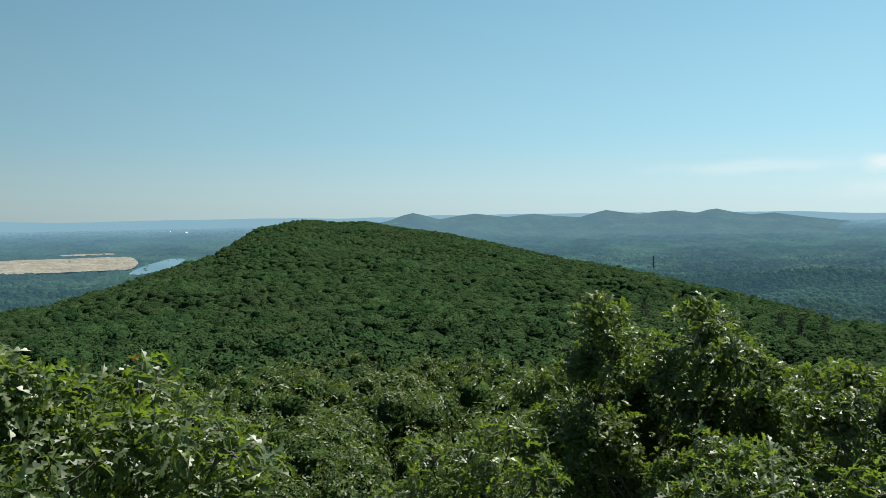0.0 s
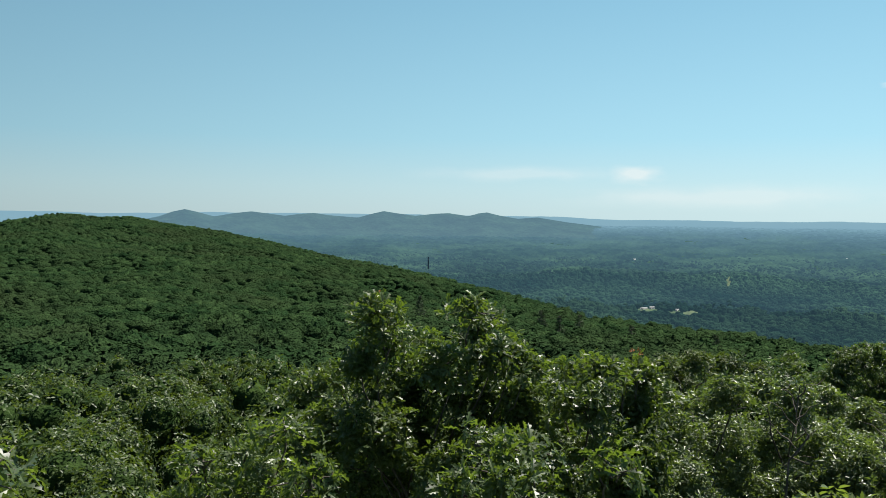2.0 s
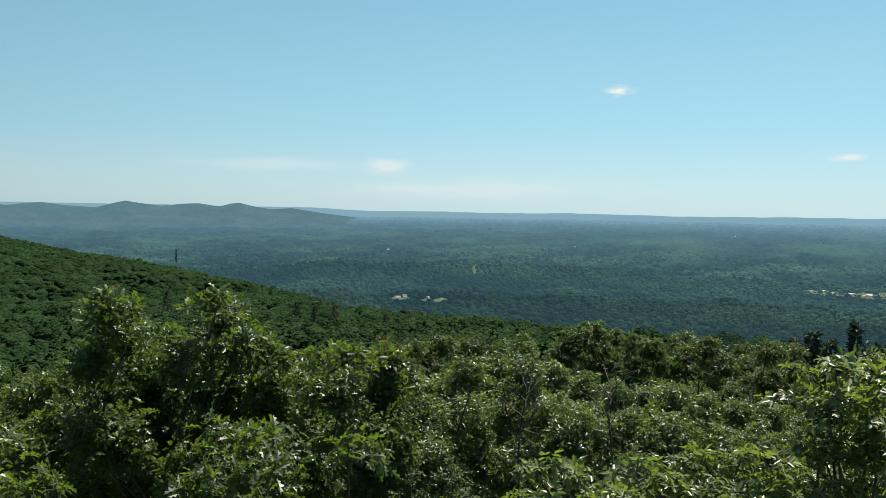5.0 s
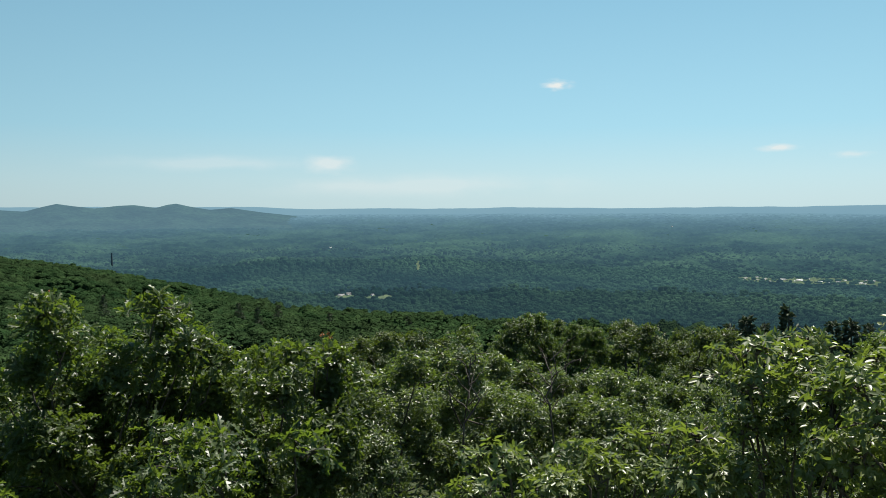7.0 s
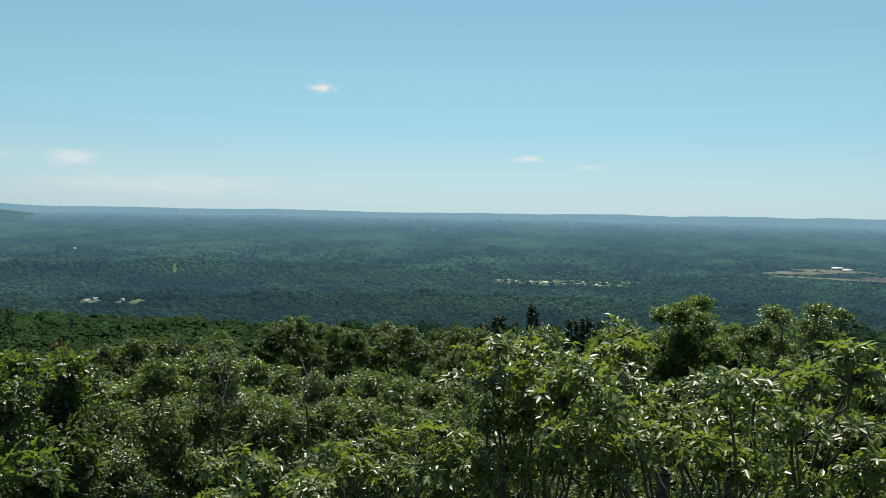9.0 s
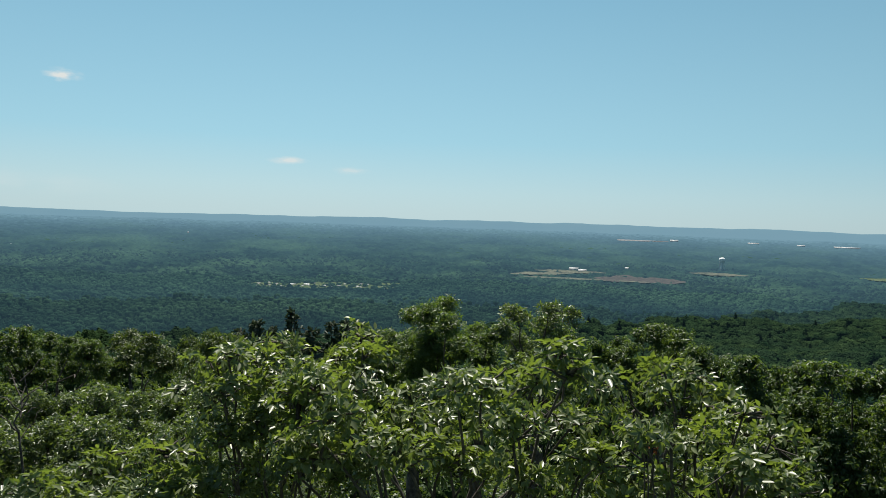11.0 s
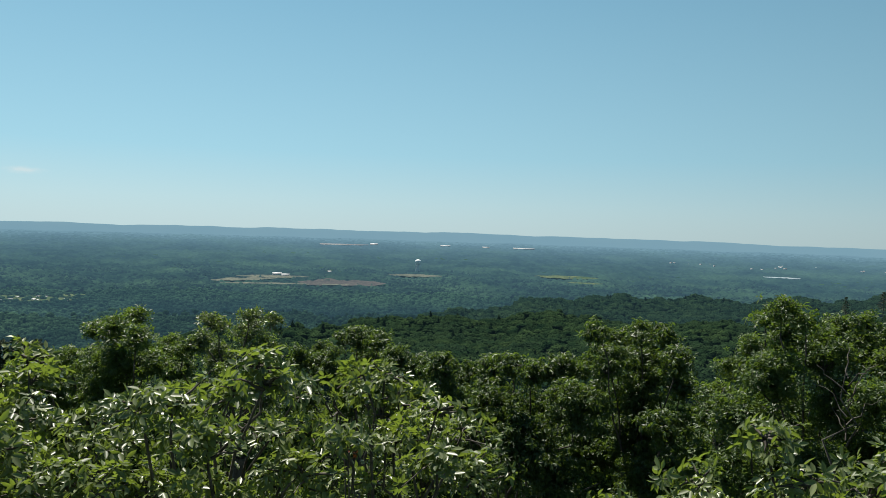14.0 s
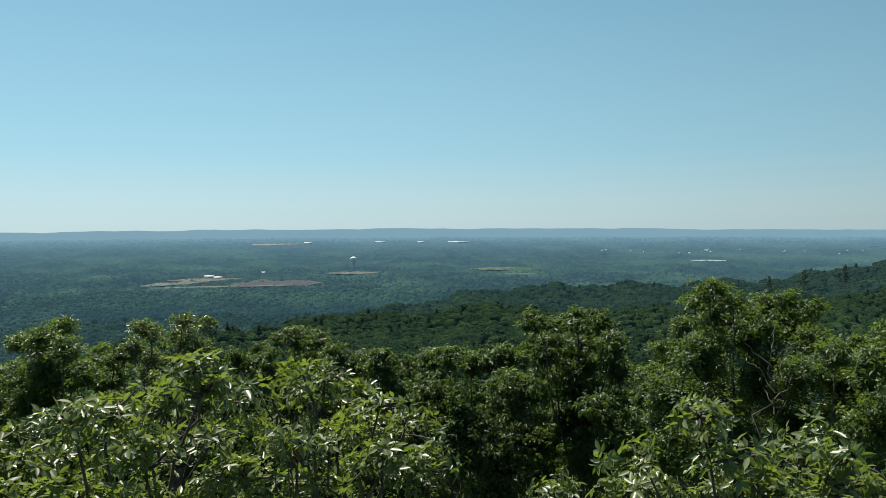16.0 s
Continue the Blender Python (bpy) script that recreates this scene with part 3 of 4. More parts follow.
def spire(n):
    """A pine's head seen from afar."""
    v, f = dome(5, 8)
    v[:, :2] *= (1.08 - np.clip(v[:, 2:], 0, 1)) * 0.55
    v = v * (1, 1, 1.4) * (1 + rng.normal(0, 0.12, (len(v), 1)))
    z = rng.uniform(0, 1, n) ** 1.3
    a = rng.uniform(0, 6.28, n)
    rad = 0.48 * (1 - z) ** 0.7 + 0.03
    at = np.stack([np.cos(a) * rad, np.sin(a) * rad, z * 1.45], -1)
    spray = (np.array([(-0.5, -0.4, -0.1), (0.5, -0.3, 0.05), (0.05, 0.6, -0.1)]), np.array([(0, 1, 2)]))
    return joined([(v, f), scatter(spray, frames(at * (1, 1, 0.3) + (0, 0, 0.2)), at, rng.uniform(0.14, 0.26, n))])


leafy = [tuft_crown(6, 12, 240) for k in range(8)]
plainer = [tuft_crown(6, 11, 90) for k in range(10)]
small = [tuft_crown(4, 8, 16) for k in range(14)]
pines = [spire(90), spire(90)]
hillside("hillside_woods", 88, 150, lambda r: 4.9, lambda r: 3.9, leafy, HILL, "dense green broadleaf woods on the near slopes", a1=50)
hillside("hillside_woods", 150, 262, lambda r: 4.8, lambda r: 4.1, plainer, HILL, "dense green broadleaf woods in the saddle", a1=50)
hillside("hilltop_woods", 262, 915, lambda r: 3.9 + r * 0.0004, lambda r: 3.9 + r * 0.0006, small, HILL, "dense green broadleaf woods over the rounded hill", a1=50)
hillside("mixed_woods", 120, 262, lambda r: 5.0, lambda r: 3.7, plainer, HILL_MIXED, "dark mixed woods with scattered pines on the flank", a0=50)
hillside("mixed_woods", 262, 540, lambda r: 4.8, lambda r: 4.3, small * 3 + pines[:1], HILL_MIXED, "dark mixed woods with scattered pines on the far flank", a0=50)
hillside("mixed_woods", 540, 900, lambda r: 5.2, lambda r: 4.8, small * 3 + pines[:1], HILL_FAR, "mixed woods with pine tops over the flank's crest, bluish with painted haze", a0=50)


# ---- leaves ----
def smooth_leaf(half, fold=0.14, droop=0.22):
    """A leaf of length 1 along +y, folded along the midrib and drooping to its tip."""
    n = len(half)
    pts = [(0, 0)] + list(half) + [(0, 1)] + [(-x, y) for x, y in half]
    v = [(x, y, abs(x) * fold * 2 - droop * y * y) for x, y in pts]
    f = [(0, k, k + 1) for k in range(1, n)] + [(0, n, n + 1)]
    f += [(0, n + 2 + k, n + 1 + k) for k in range(1, n)] + [(0, n + 1, 2 * n + 1)]
    return np.array(v, float), np.array(f)


def lobed_leaf(fold=0.16, droop=0.2):
    """An oak leaf: a narrow blade with three pointed lobes a side."""
    v, f = [], []

    def add(*pts):
        base = len(v)
        v.extend((x, y, abs(x) * fold * 2 - droop * y * y) for x, y in pts)
        f.append((base, base + 1, base + 2))

    for s in (1, -1):
        add((0, 0), (0.07 * s, 0.45), (0, 1.0))
        add((0, 0.10), (0.16 * s, 0.30), (0.03 * s, 0.40))
        add((0.02 * s, 0.30), (0.27 * s, 0.58), (0.03 * s, 0.66))
        add((0.02 * s, 0.55), (0.21 * s, 0.84), (0.01 * s, 0.90))
    return np.array(v, float), np.array([q if k < len(f) // 2 else q[::-1] for k, q in enumerate(f)])


def fine_lobed_leaf(fold=0.22, droop=0.3):
    """An oak leaf with rounded sinuses, for crowns within a few metres."""
    half = [(0, 0), (0.03, 0.14), (0.13, 0.25), (0.135, 0.31), (0.035, 0.36), (0.20, 0.54), (0.195, 0.60), (0.04, 0.63), (0.14, 0.80), (0.12, 0.86), (0.035, 0.87), (0, 1)]
    v, f = [], []
    for s in (1, -1):
        base = len(v)
        for x, y in half:
            v += [(s * x, y, abs(x) * fold * 2 - droop * y * y), (0, y, -droop * y * y)]
        for k in range(len(half) - 1):
            a, m, b, n = base + 2 * k, base + 2 * k + 1, base + 2 * k + 2, base + 2 * k + 3
            tri = [(a, b, n)] if k == 0 else ([(a, b, m)] if k == len(half) - 2 else [(a, b, n), (a, n, m)])
            f += tri if s > 0 else [q[::-1] for q in tri]
    return np.array(v, float), np.array(f)


OVAL_HALF = [(0.20, 0.28), (0.21, 0.60)]
NARROW_HALF = [(0.19, 0.5)]
ROUND_HALF = [(0.20, 0.48)]


def lay(leaf, axis, size, at, roll):
    """One leaf whose +y runs along axis, with its face turned up as far as it goes."""
    y = np.asarray(axis, float)
    y = y / np.linalg.norm(y)
    x = np.cross(y, (0, 0, 1.0))
    x /= np.linalg.norm(x) + 1e-6
    z = np.cross(x, y)
    c, s = math.cos(roll), math.sin(roll)
    m = np.stack([c * x + s * z, y, c * z - s * x], -1)
    return leaf[0] @ m.T * size + np.asarray(at), leaf[1]


def oak_sprig(leaf):
    pieces = []
    for k in range(7):
        a = k * 2.4 + rng.uniform(-0.4, 0.4)
        e = rng.uniform(-0.35, 0.75)
        d = (math.cos(a) * math.cos(e), math.sin(a) * math.cos(e), math.sin(e))
        pieces.append(lay(leaf, d, rng.uniform(0.75, 1.1), np.array(d) * 0.12 + (0, 0, k * 0.05 - 0.1), rng.uniform(-1.1, 1.1)))
    return joined(pieces)


def hickory_sprig():
    pieces, leaf = [], smooth_leaf(OVAL_HALF, 0.12, 0.22)
    for k in range(4):
        a = k * 1.75 + rng.uniform(-0.4, 0.4)
        e = rng.uniform(0.0, 0.7)
        d = np.array((math.cos(a) * math.cos(e), math.sin(a) * math.cos(e), math.sin(e)))
        side = np.cross(d, (0, 0, 1.0))
        side /= np.linalg.norm(side)
        for at, ang, size in ((0.60, 0, 1.0), (0.42, 0.85, 0.85), (0.42, -0.85, 0.85)):
            ax = d * math.cos(ang) + side * math.sin(ang) + np.array((0, 0, 0.1 - rng.uniform(0, 0.6)))
            pieces.append(lay(leaf, ax, size * rng.uniform(0.85, 1.1), d * at, rng.uniform(-0.8, 0.8)))
    return joined(pieces)


def broad_sprig():
    pieces, leaf = [], smooth_leaf(ROUND_HALF, 0.14, 0.2)
    for k in range(8):
        a = k * 2.4 + rng.uniform(-0.5, 0.5)
        e = rng.uniform(-0.5, 0.8)
        d = (math.cos(a) * math.cos(e), math.sin(a) * math.cos(e), math.sin(e))
        pieces.append(lay(leaf, d, rng.uniform(0.7, 1.1) * 1.15, np.array(d) * 0.2 + (0, 0, k * 0.09 - 0.3), rng.uniform(-0.9, 0.9)))
    return joined(pieces)


def droop_sprig():
    pieces, leaf = [], smooth_leaf(NARROW_HALF, 0.12, 0.3)
    for k in range(8):
        a = k * 2.4 + rng.uniform(-0.5, 0.5)
        e = rng.uniform(-1.1, 0.25)
        d = (math.cos(a) * math.cos(e), math.sin(a) * math.cos(e), math.sin(e))
        pieces.append(lay(leaf, d, rng.uniform(0.8, 1.2) * 1.2, np.array(d) * 0.15 + (0, 0, k * 0.07 - 0.2), rng.uniform(-0.6, 0.6)))
    return joined(pieces)


SPRIGS = {"wood": [broad_sprig() for _ in range(7)], "oak": [oak_sprig(lobed_leaf()) for _ in range(7)], "oak_near": [oak_sprig(fine_lobed_leaf()) for _ in range(7)], "sunny": [broad_sprig() for _ in range(7)], "hick": [hickory_sprig() for _ in range(7)],
          "broad": [broad_sprig() for _ in range(7)], "droop": [droop_sprig() for _ in range(7)]}
LEAF = {"wood": (MIDLEAF, 0.095, 0.110), "oak_near": (OAK, 0.122, 0.105), "sunny": (SUNNY, 0.048, 0.060), "oak": (OAK, 0.105, 0.094), "hick": (HICKORY, 0.058, 0.072), "broad": (BROAD, 0.056, 0.066), "droop": (DROOP, 0.052, 0.060)}
FULL = {"wood": 1.2, "oak_near": 0.75, "hick": 0.62, "oak": 1.0, "broad": 1.15, "sunny": 1.5, "droop": 1.15}
KIND = {"wood": "broadleaf tree", "oak_near": "oak tree", "sunny": "broadleaf tree", "oak": "oak tree", "hick": "hickory tree", "broad": "broadleaf tree", "droop": "chestnut oak"}


def leafy_tree(kind, dist, label, lobes):
    """A tree near the lookout: trunk from the ground, a limb to each lobe of the crown, twigs, and real leaves.
    lobes: bearing, angle and radius in metres of each rounded mass of foliage, at about the distance dist."""
    mat, size, gap = LEAF[kind]
    centres = np.array([toward(a, e) * (dist + rng.uniform(-0.12, 0.12) * dist * (rad < 0.35 * dist)) for a, e, rad in lobes])
    radii = np.array([rad for _, _, rad in lobes])
    foot_az = float(np.mean([a for a, _, _ in lobes]))
    gz = float(ground(foot_az, dist + 0.6))
    foot = np.array(polar(foot_az, dist + 0.6, gz))
    tree = thing("tree", foot, label, KIND[kind], "trees below the lookout")
    centres, foot0 = centres - foot, np.zeros(3)
    fork = np.array((0.0, 0.0, max(1.0, centres[:, 2].min() - 1.6)))
    r_trunk = 0.07 + 0.008 * dist
    vv, ff = tube(bent(foot0 - (0, 0, 0.3), fork, 8, 0.03), np.linspace(r_trunk, r_trunk * 0.62, 8), 9)
    part("trunk", make_mesh("trunk", vv, ff, BARK, True), tree)
    sprig_at, sprig_to = [], []
    for c, rad in zip(centres, radii):
        pieces = [tube(bent(fork, c, 9, 0.12), np.linspace(r_trunk * 0.16, 0.006, 9), 5)]
        n = int(max(14, 4 * np.pi * rad * rad * FULL[kind] / gap ** 2))
        # layered sprays through the whole mass, each a flat fan of sprigs on its own twig, with dark gaps between them
        hub = rng.normal(0, 1, (max(5, n // 9), 3)) + (0, 0, 0.25)
        hub *= (rng.uniform(0, 1, len(hub)) ** 0.42 * rng.uniform(0.85, 1.15, len(hub)) / np.linalg.norm(hub, axis=1))[:, None]
        own = rng.integers(0, len(hub), n)
        fan = rng.normal(0, 1, (n, 3)) * (gap * 1.25, gap * 1.25, gap * 0.5) * rng.uniform(0.5, 1.2, (n, 1))
        q = hub[own] * max(rad - size * 0.8, rad * 0.35) + fan - (0, 0, 0.25) * np.linalg.norm(fan, axis=1, keepdims=True)
        p = c + q
        d = q / (np.linalg.norm(q, axis=1, keepdims=True) + 1e-6)
        sprig_at.append(p)
        sprig_to.append(d * 0.6 + (0, 0, 0.8) + rng.normal(0, 0.45, (n, 3)))
        for k in rng.choice(n, min(n, 9 + int(rad * 12)), replace=False):
            pieces.append(tube(bent(c + (p[k] - c) * rng.uniform(0, 0.2) - (0, 0, rad * rng.uniform(0.1, 0.7)), p[k], 5, 0.15), np.linspace(0.009, 0.003, 5), 4))
        vv, ff = joined(pieces)
        part("limb", make_mesh("limb", vv, ff, BARK, True), tree)
    p, d = np.concatenate(sprig_at), np.concatenate(sprig_to)
    pick = rng.integers(0, 7, len(p))
    pieces = [scatter(SPRIGS[kind][k], frames(d[pick == k]), p[pick == k], rng.uniform(0.7, 1.15, (pick == k).sum()) * size) for k in range(7)]
    vv, ff = joined(pieces)
    part("crown", make_mesh("crown", vv, ff, mat, True), tree)
    return tree


# ---- buildings and structures out on the plain ----
def box(x0, x1, y0, y1, z0, z1):
    v = np.array([(x, y, z) for z in (z0, z1) for y in (y0, y1) for x in (x0, x1)], float)
    return v, np.array([(0, 2, 3, 1), (4, 5, 7, 6), (0, 1, 5, 4), (2, 6, 7, 3), (0, 4, 6, 2), (1, 3, 7, 5)])


def gable(x0, x1, y0, y1, z0, rise, over):
    y_mid = (y0 + y1) / 2
    v = []
    for lift in (0, 0.35):
        for x in (x0 - over, x1 + over):
            v += [(x, y0 - over, z0 + lift), (x, y_mid, z0 + rise + lift), (x, y1 + over, z0 + lift)]
    f = [(0, 1, 4, 3), (1, 2, 5, 4), (6, 9, 10, 7), (7, 10, 11, 8), (0, 6, 7, 1), (1, 7, 8, 2), (3, 4, 10, 9), (4, 5, 11, 10), (0, 3, 9, 6), (2, 8, 11, 5)]
    return np.array(v, float), np.array(f)


def house(az, el, w, d, h, turn, roof, label, category="house", group="buildings on the plain"):
    r = range_for(az, el)
    q = r / float(true_range(r)) * 0.8
    w, d, h = w * q, d * q, h * q
    z = float(ground(az, r)) + 5.0
    ob = thing("barn" if category == "barn" else category, polar(az, r, z), label, category, group)
    ob.rotation_euler[2] = radians(turn - az)
    part("wall", make_mesh("wall", *box(-w / 2, w / 2, -d / 2, d / 2, -6, h), WHITE), ob)
    part("roof", make_mesh("roof", *gable(-w / 2, w / 2, -d / 2, d / 2, h, d * 0.28, 0.5), roof), ob)
    for k in range(max(2, int(w / 5))):
        x = -w / 2 + (k + 0.5) * w / max(2, int(w / 5))
        part("window", make_mesh("window", *box(x - 0.6, x + 0.6, -d / 2 - 0.05, -d / 2 + 0.05, h * 0.4, h * 0.4 + 1.5), DARKGLASS), ob)
    return ob

for az, el, w, d, h, turn, roof, label, cat in (
        (30.0, -6.50, 17, 10, 4, 10, ROOF, "long white house with a grey roof in a clearing", "house"),
        (30.55, -6.46, 12, 9, 6, -20, ROOF, "white house with a grey roof in a clearing", "house"),
        (32.2, -6.50, 9, 7, 4, 30, ROOF, "small white shed at a clearing's edge", "shed"),
        (80.35, -3.45, 46, 16, 9, 5, PALE_ROOF, "long white barn with a bright metal roof", "barn"),
        (80.95, -3.52, 40, 14, 8, -8, PALE_ROOF, "white farm barn beside the long barn", "barn"),
        (84.0, -3.22, 20, 12, 7, 12, PALE_ROOF, "small white farmhouse among trees", "house"),
        (58.1, -5.12, 12, 7, 4.2, 0, ROOF, "low white house of the settlement", "house"),
        (59.3, -5.15, 10, 7, 4.2, 25, ROOF, "low white house of the settlement", "house"),
        (60.4, -5.14, 14, 7, 4.2, -12, PALE_ROOF, "low white house of the settlement", "house"),
        (61.4, -5.15, 17, 8, 4.9, 5, PALE_ROOF, "long white hall of the settlement", "house"),
        (62.6, -5.24, 9, 7, 4.2, 18, ROOF, "low white house of the settlement", "house"),
        (63.7, -5.20, 13, 7, 4.2, -6, ROOF, "low white house of the settlement", "house"),
        (65.0, -5.22, 10, 7, 4.2, 10, PALE_ROOF, "low white house of the settlement", "house"),
        (42.68, -2.73, 15, 9, 6, 0, PALE_ROOF, "white house far off in the woods", "house"),
        (29.3, -3.15, 13, 7, 5, 0, PALE_ROOF, "white house far off in the woods", "house"),
        (53.3, -1.70, 16, 9, 6, 0, PALE_ROOF, "white building on the hazy plain", "house"),
        (87.1, -1.20, 110, 30, 18, 0, PALE_ROOF, "large white mill on the hazy plain", "mill"),
        (85.0, -1.25, 700, 30, 6, 0, ROOF, "long low white mill on the hazy plain", "mill"),
        (92.2, -1.12, 160, 20, 9, 0, PALE_ROOF, "low white warehouse on the hazy plain", "warehouse"),
        (95.1, -1.14, 110, 20, 9, 0, PALE_ROOF, "low white warehouse on the hazy plain", "warehouse"),
        (97.8, -1.14, 330, 20, 8, 0, PALE_ROOF, "long low white warehouse on the hazy plain", "warehouse"),
        (-18.8, -0.98, 24, 14, 16, 0, PALE_ROOF, "pale works building beyond the river", "works"),
        (-17.8, -1.04, 60, 16, 8, 0, PALE_ROOF, "long pale works building beyond the river", "works")):
    house(az, el, w, d, h, turn, roof, label, cat)
for k in range(26):
    house(107.5 + rng.uniform(0, 17), -1.72 + rng.normal(0, 0.09), rng.uniform(8, 26), 8, rng.uniform(2, 4), rng.uniform(-30, 30),
          PALE_ROOF if k % 3 == 0 else ROOF, "small pale building of a distant town", "house")
for k in range(26):
    house(57.0 + k * 0.40 + rng.uniform(-0.25, 0.25), -5.16 + rng.uniform(-0.16, 0.14), rng.uniform(5, 11), 5, rng.uniform(2.5, 4), rng.uniform(-40, 40),
          ROOF if k % 2 else PALE_ROOF, "small house of the settlement among trees", "house")


def stack(az, el, height, r0):
    r = range_for(az, el)
    ob = thing("chimney_stack", polar(az, r, float(ground(az, r))), "tall dark concrete chimney stack rising from the woods", "chimney")
    vv, ff = tube([(0, 0, -2), (0, 0, height * 0.5), (0, 0, height)], [r0, r0 * 0.8, r0 * 0.62], 16)
    part("shaft", make_mesh("shaft", vv, ff, CONCRETE, True), ob)
    vv, ff = tube([(0, 0, height - 3), (0, 0, height + 0.5)], [r0 * 0.75, r0 * 0.75], 16)
    part("rim", make_mesh("rim", vv, ff, CONCRETE, True), ob)


stack(14.76, -4.05, 48, 3.4)


def water_tower(az, el, height):
    r = range_for(az, el)
    ob = thing("water_tower", polar(az, r, float(ground(az, r)) + 6), "pale water tower with a round tank on legs", "water tower")
    s = height / 40
    prof = [(0, 6.5), (1.2, 8.8), (5, 9.4), (9, 9.4), (12, 7.5), (13.5, 3.5), (14, 0.3)]
    vv, ff = tube([(0, 0, (26 + a) * s) for a, _ in prof], [b * s for _, b in prof], 18)
    part("tank", make_mesh("tank", vv, ff, TANK, True), ob)
    for k in range(6):
        a = k * math.pi / 3
        q = np.array((math.cos(a), math.sin(a), 0)) * 8.2 * s
        part("leg", make_mesh("leg", *tube([q - (0, 0, 8), q + (0, 0, 28 * s)], [1.1 * s, 1.1 * s], 6), TANK, True), ob)
    part("riser", make_mesh("riser", *tube([(0, 0, -8), (0, 0, 27 * s)], [4.6 * s, 4.6 * s], 12), TANK, True), ob)


water_tower(90.28, -3.0, 50)

# ---- trees of the middle distance ----


def wood_tree(seed, per_lobe, leaves, size):
    """A broad tree of the slope below: trunk, limbs and a crown of several lobes of small leaves."""
    tree = thing("tree", (0, 0, 0), "round-headed broadleaf tree in the sloping woods", "tree", "trees of the slope")
    vv, ff = tube(bent((0, 0, -0.5), (0, 0, 7), 6, 0.04), np.linspace(0.22, 0.13, 6), 7)
    part("trunk", make_mesh("trunk", vv, ff, BARK, True), tree)
    at, to, cores = [], [], []
    for k in range(15):
        a = k * 2.4 + seed
        q = (k + 0.5) / 15
        wide = 2.9 * math.sqrt(max(0.0, 1 - (q * 1.02) ** 2)) * rng.uniform(0.8, 1.1)
        c = np.array((math.cos(a) * wide, math.sin(a) * wide, 6.3 + q * 3.5))
        rad = rng.uniform(0.6, 1.2)
        if k < 6:
            part("limb", make_mesh("limb", *tube(bent((0, 0, 4.5), c, 5, 0.1), np.linspace(0.09, 0.03, 5), 4), BARK, True), tree)
        v, f = clump(4, 7, 0.08)
        cores.append((v * rad * 0.7 + c - (0, 0, rad * 0.1), f))
        d = rng.normal(0, 1, (per_lobe, 3)) + (math.cos(a) * 0.6 * (1 - q), math.sin(a) * 0.6 * (1 - q), 0.5)
        d /= np.linalg.norm(d, axis=1, keepdims=True)
        at.append(c + d * (rad * rng.uniform(0.62, 1.12, per_lobe) * (1 + 0.22 * np.sin(d[:, 0] * 6 + k) + 0.15 * np.sin(d[:, 1] * 9 + 2 * k)))[:, None])
        to.append(d + rng.normal(0, 0.26, (per_lobe, 3)) + (0, 0, 0.15))
    at, to = np.concatenate(at), np.concatenate(to)
    leaf = (np.array([(0, 0, 0), (0.32, 0.5, 0.1), (0, 1, -0.12), (-0.32, 0.5, 0.1)]), np.array([(0, 1, 2), (0, 2, 3)]))
    turn = 6.283 / leaves
    star = joined([lay(leaf, (math.cos(k * turn + 0.3), math.sin(k * turn + 0.3), 0.15), 1, (0, 0, 0), 0.5 * (-1) ** k) for k in range(leaves)])
    crown = part("crown", make_mesh("crown", *scatter(star, frames(to), at, rng.uniform(0.7, 1.3, len(at)) * size), MIDLEAF), tree)
    part("inner_foliage", make_mesh("inner_foliage", *joined(cores), INNER, True), crown)
    return tree


fine = [wood_tree(k, 300, 3, 0.105) for k in range(4)]
coarse = [wood_tree(k + 0.7, 60, 2, 0.20) for k in range(4)]
placed, heads = set(), []
shapes, insides = [], []
for model in coarse:
    for o in list(model.children_recursive):
        for key, store in (("crown", shapes), ("inner", insides)):
            if o.name.startswith(key):
                vv = np.empty(len(o.data.vertices) * 3, np.float32)
                ff = np.empty(len(o.data.loops), np.int32)
                o.data.vertices.foreach_get("co", vv)
                o.data.loops.foreach_get("vertex_index", ff)
                store.append((vv.reshape(-1, 3).astype(float), ff.reshape(-1, 3)))
    for o in [*model.children_recursive, model]:
        bpy.data.objects.remove(o)
r = 19.0
while r < 90:
    n = int(radians(162) * r / (6.0 + 0.012 * r))
    for k in range(n):
        az = -33.5 + (k + rng.uniform(-0.4, 0.4)) * 162 / n
        rr = r + rng.uniform(-1.8, 1.8)
        top = float(canopy(az, rr)) - (0.9 if rr < 26 else 0.2) + rng.uniform(-1.8, 0.6)
        s = rng.uniform(0.85, 1.3)
        if r > 42 and az > 54 and rng.uniform() < 0.5:
            continue
        if r > 42:
            heads.append((az, rr, top - 10.6 * s, s))
            continue
        model = fine[int(rng.integers(0, 4))]
        m = Matrix.LocRotScale(Vector(polar(az, rr, top - 10.6 * s)), Euler((0, 0, rng.uniform(0, 6.28))), None)
        ob = copy_thing(model, m) if model.name in placed else model
        ob.matrix_basis = m
        ob.scale = (s, s, s)
        placed.add(model.name)
    r += 5.8
heads = np.array(heads)
pick = rng.integers(0, 4, len(heads))
spin = [turns((pick == k).sum()) for k in range(4)]
spot = [polar(heads[pick == k, 0], heads[pick == k, 1], heads[pick == k, 2]) for k in range(4)]
pieces = [scatter(shapes[k], spin[k], spot[k], heads[pick == k, 3]) for k in range(4)]
pieces += [scatter(insides[k], spin[k], spot[k], heads[pick == k, 3]) for k in range(4)]
leaves = sum(len(f) for _, f in pieces[:4])
slope = new("slope_woods", make_mesh("slope_woods", *joined(pieces), MIDLEAF))
slope.data.materials.append(INNER)
slope.data.polygons.foreach_set("material_index", (np.arange(len(slope.data.polygons)) >= leaves).astype(np.int32))
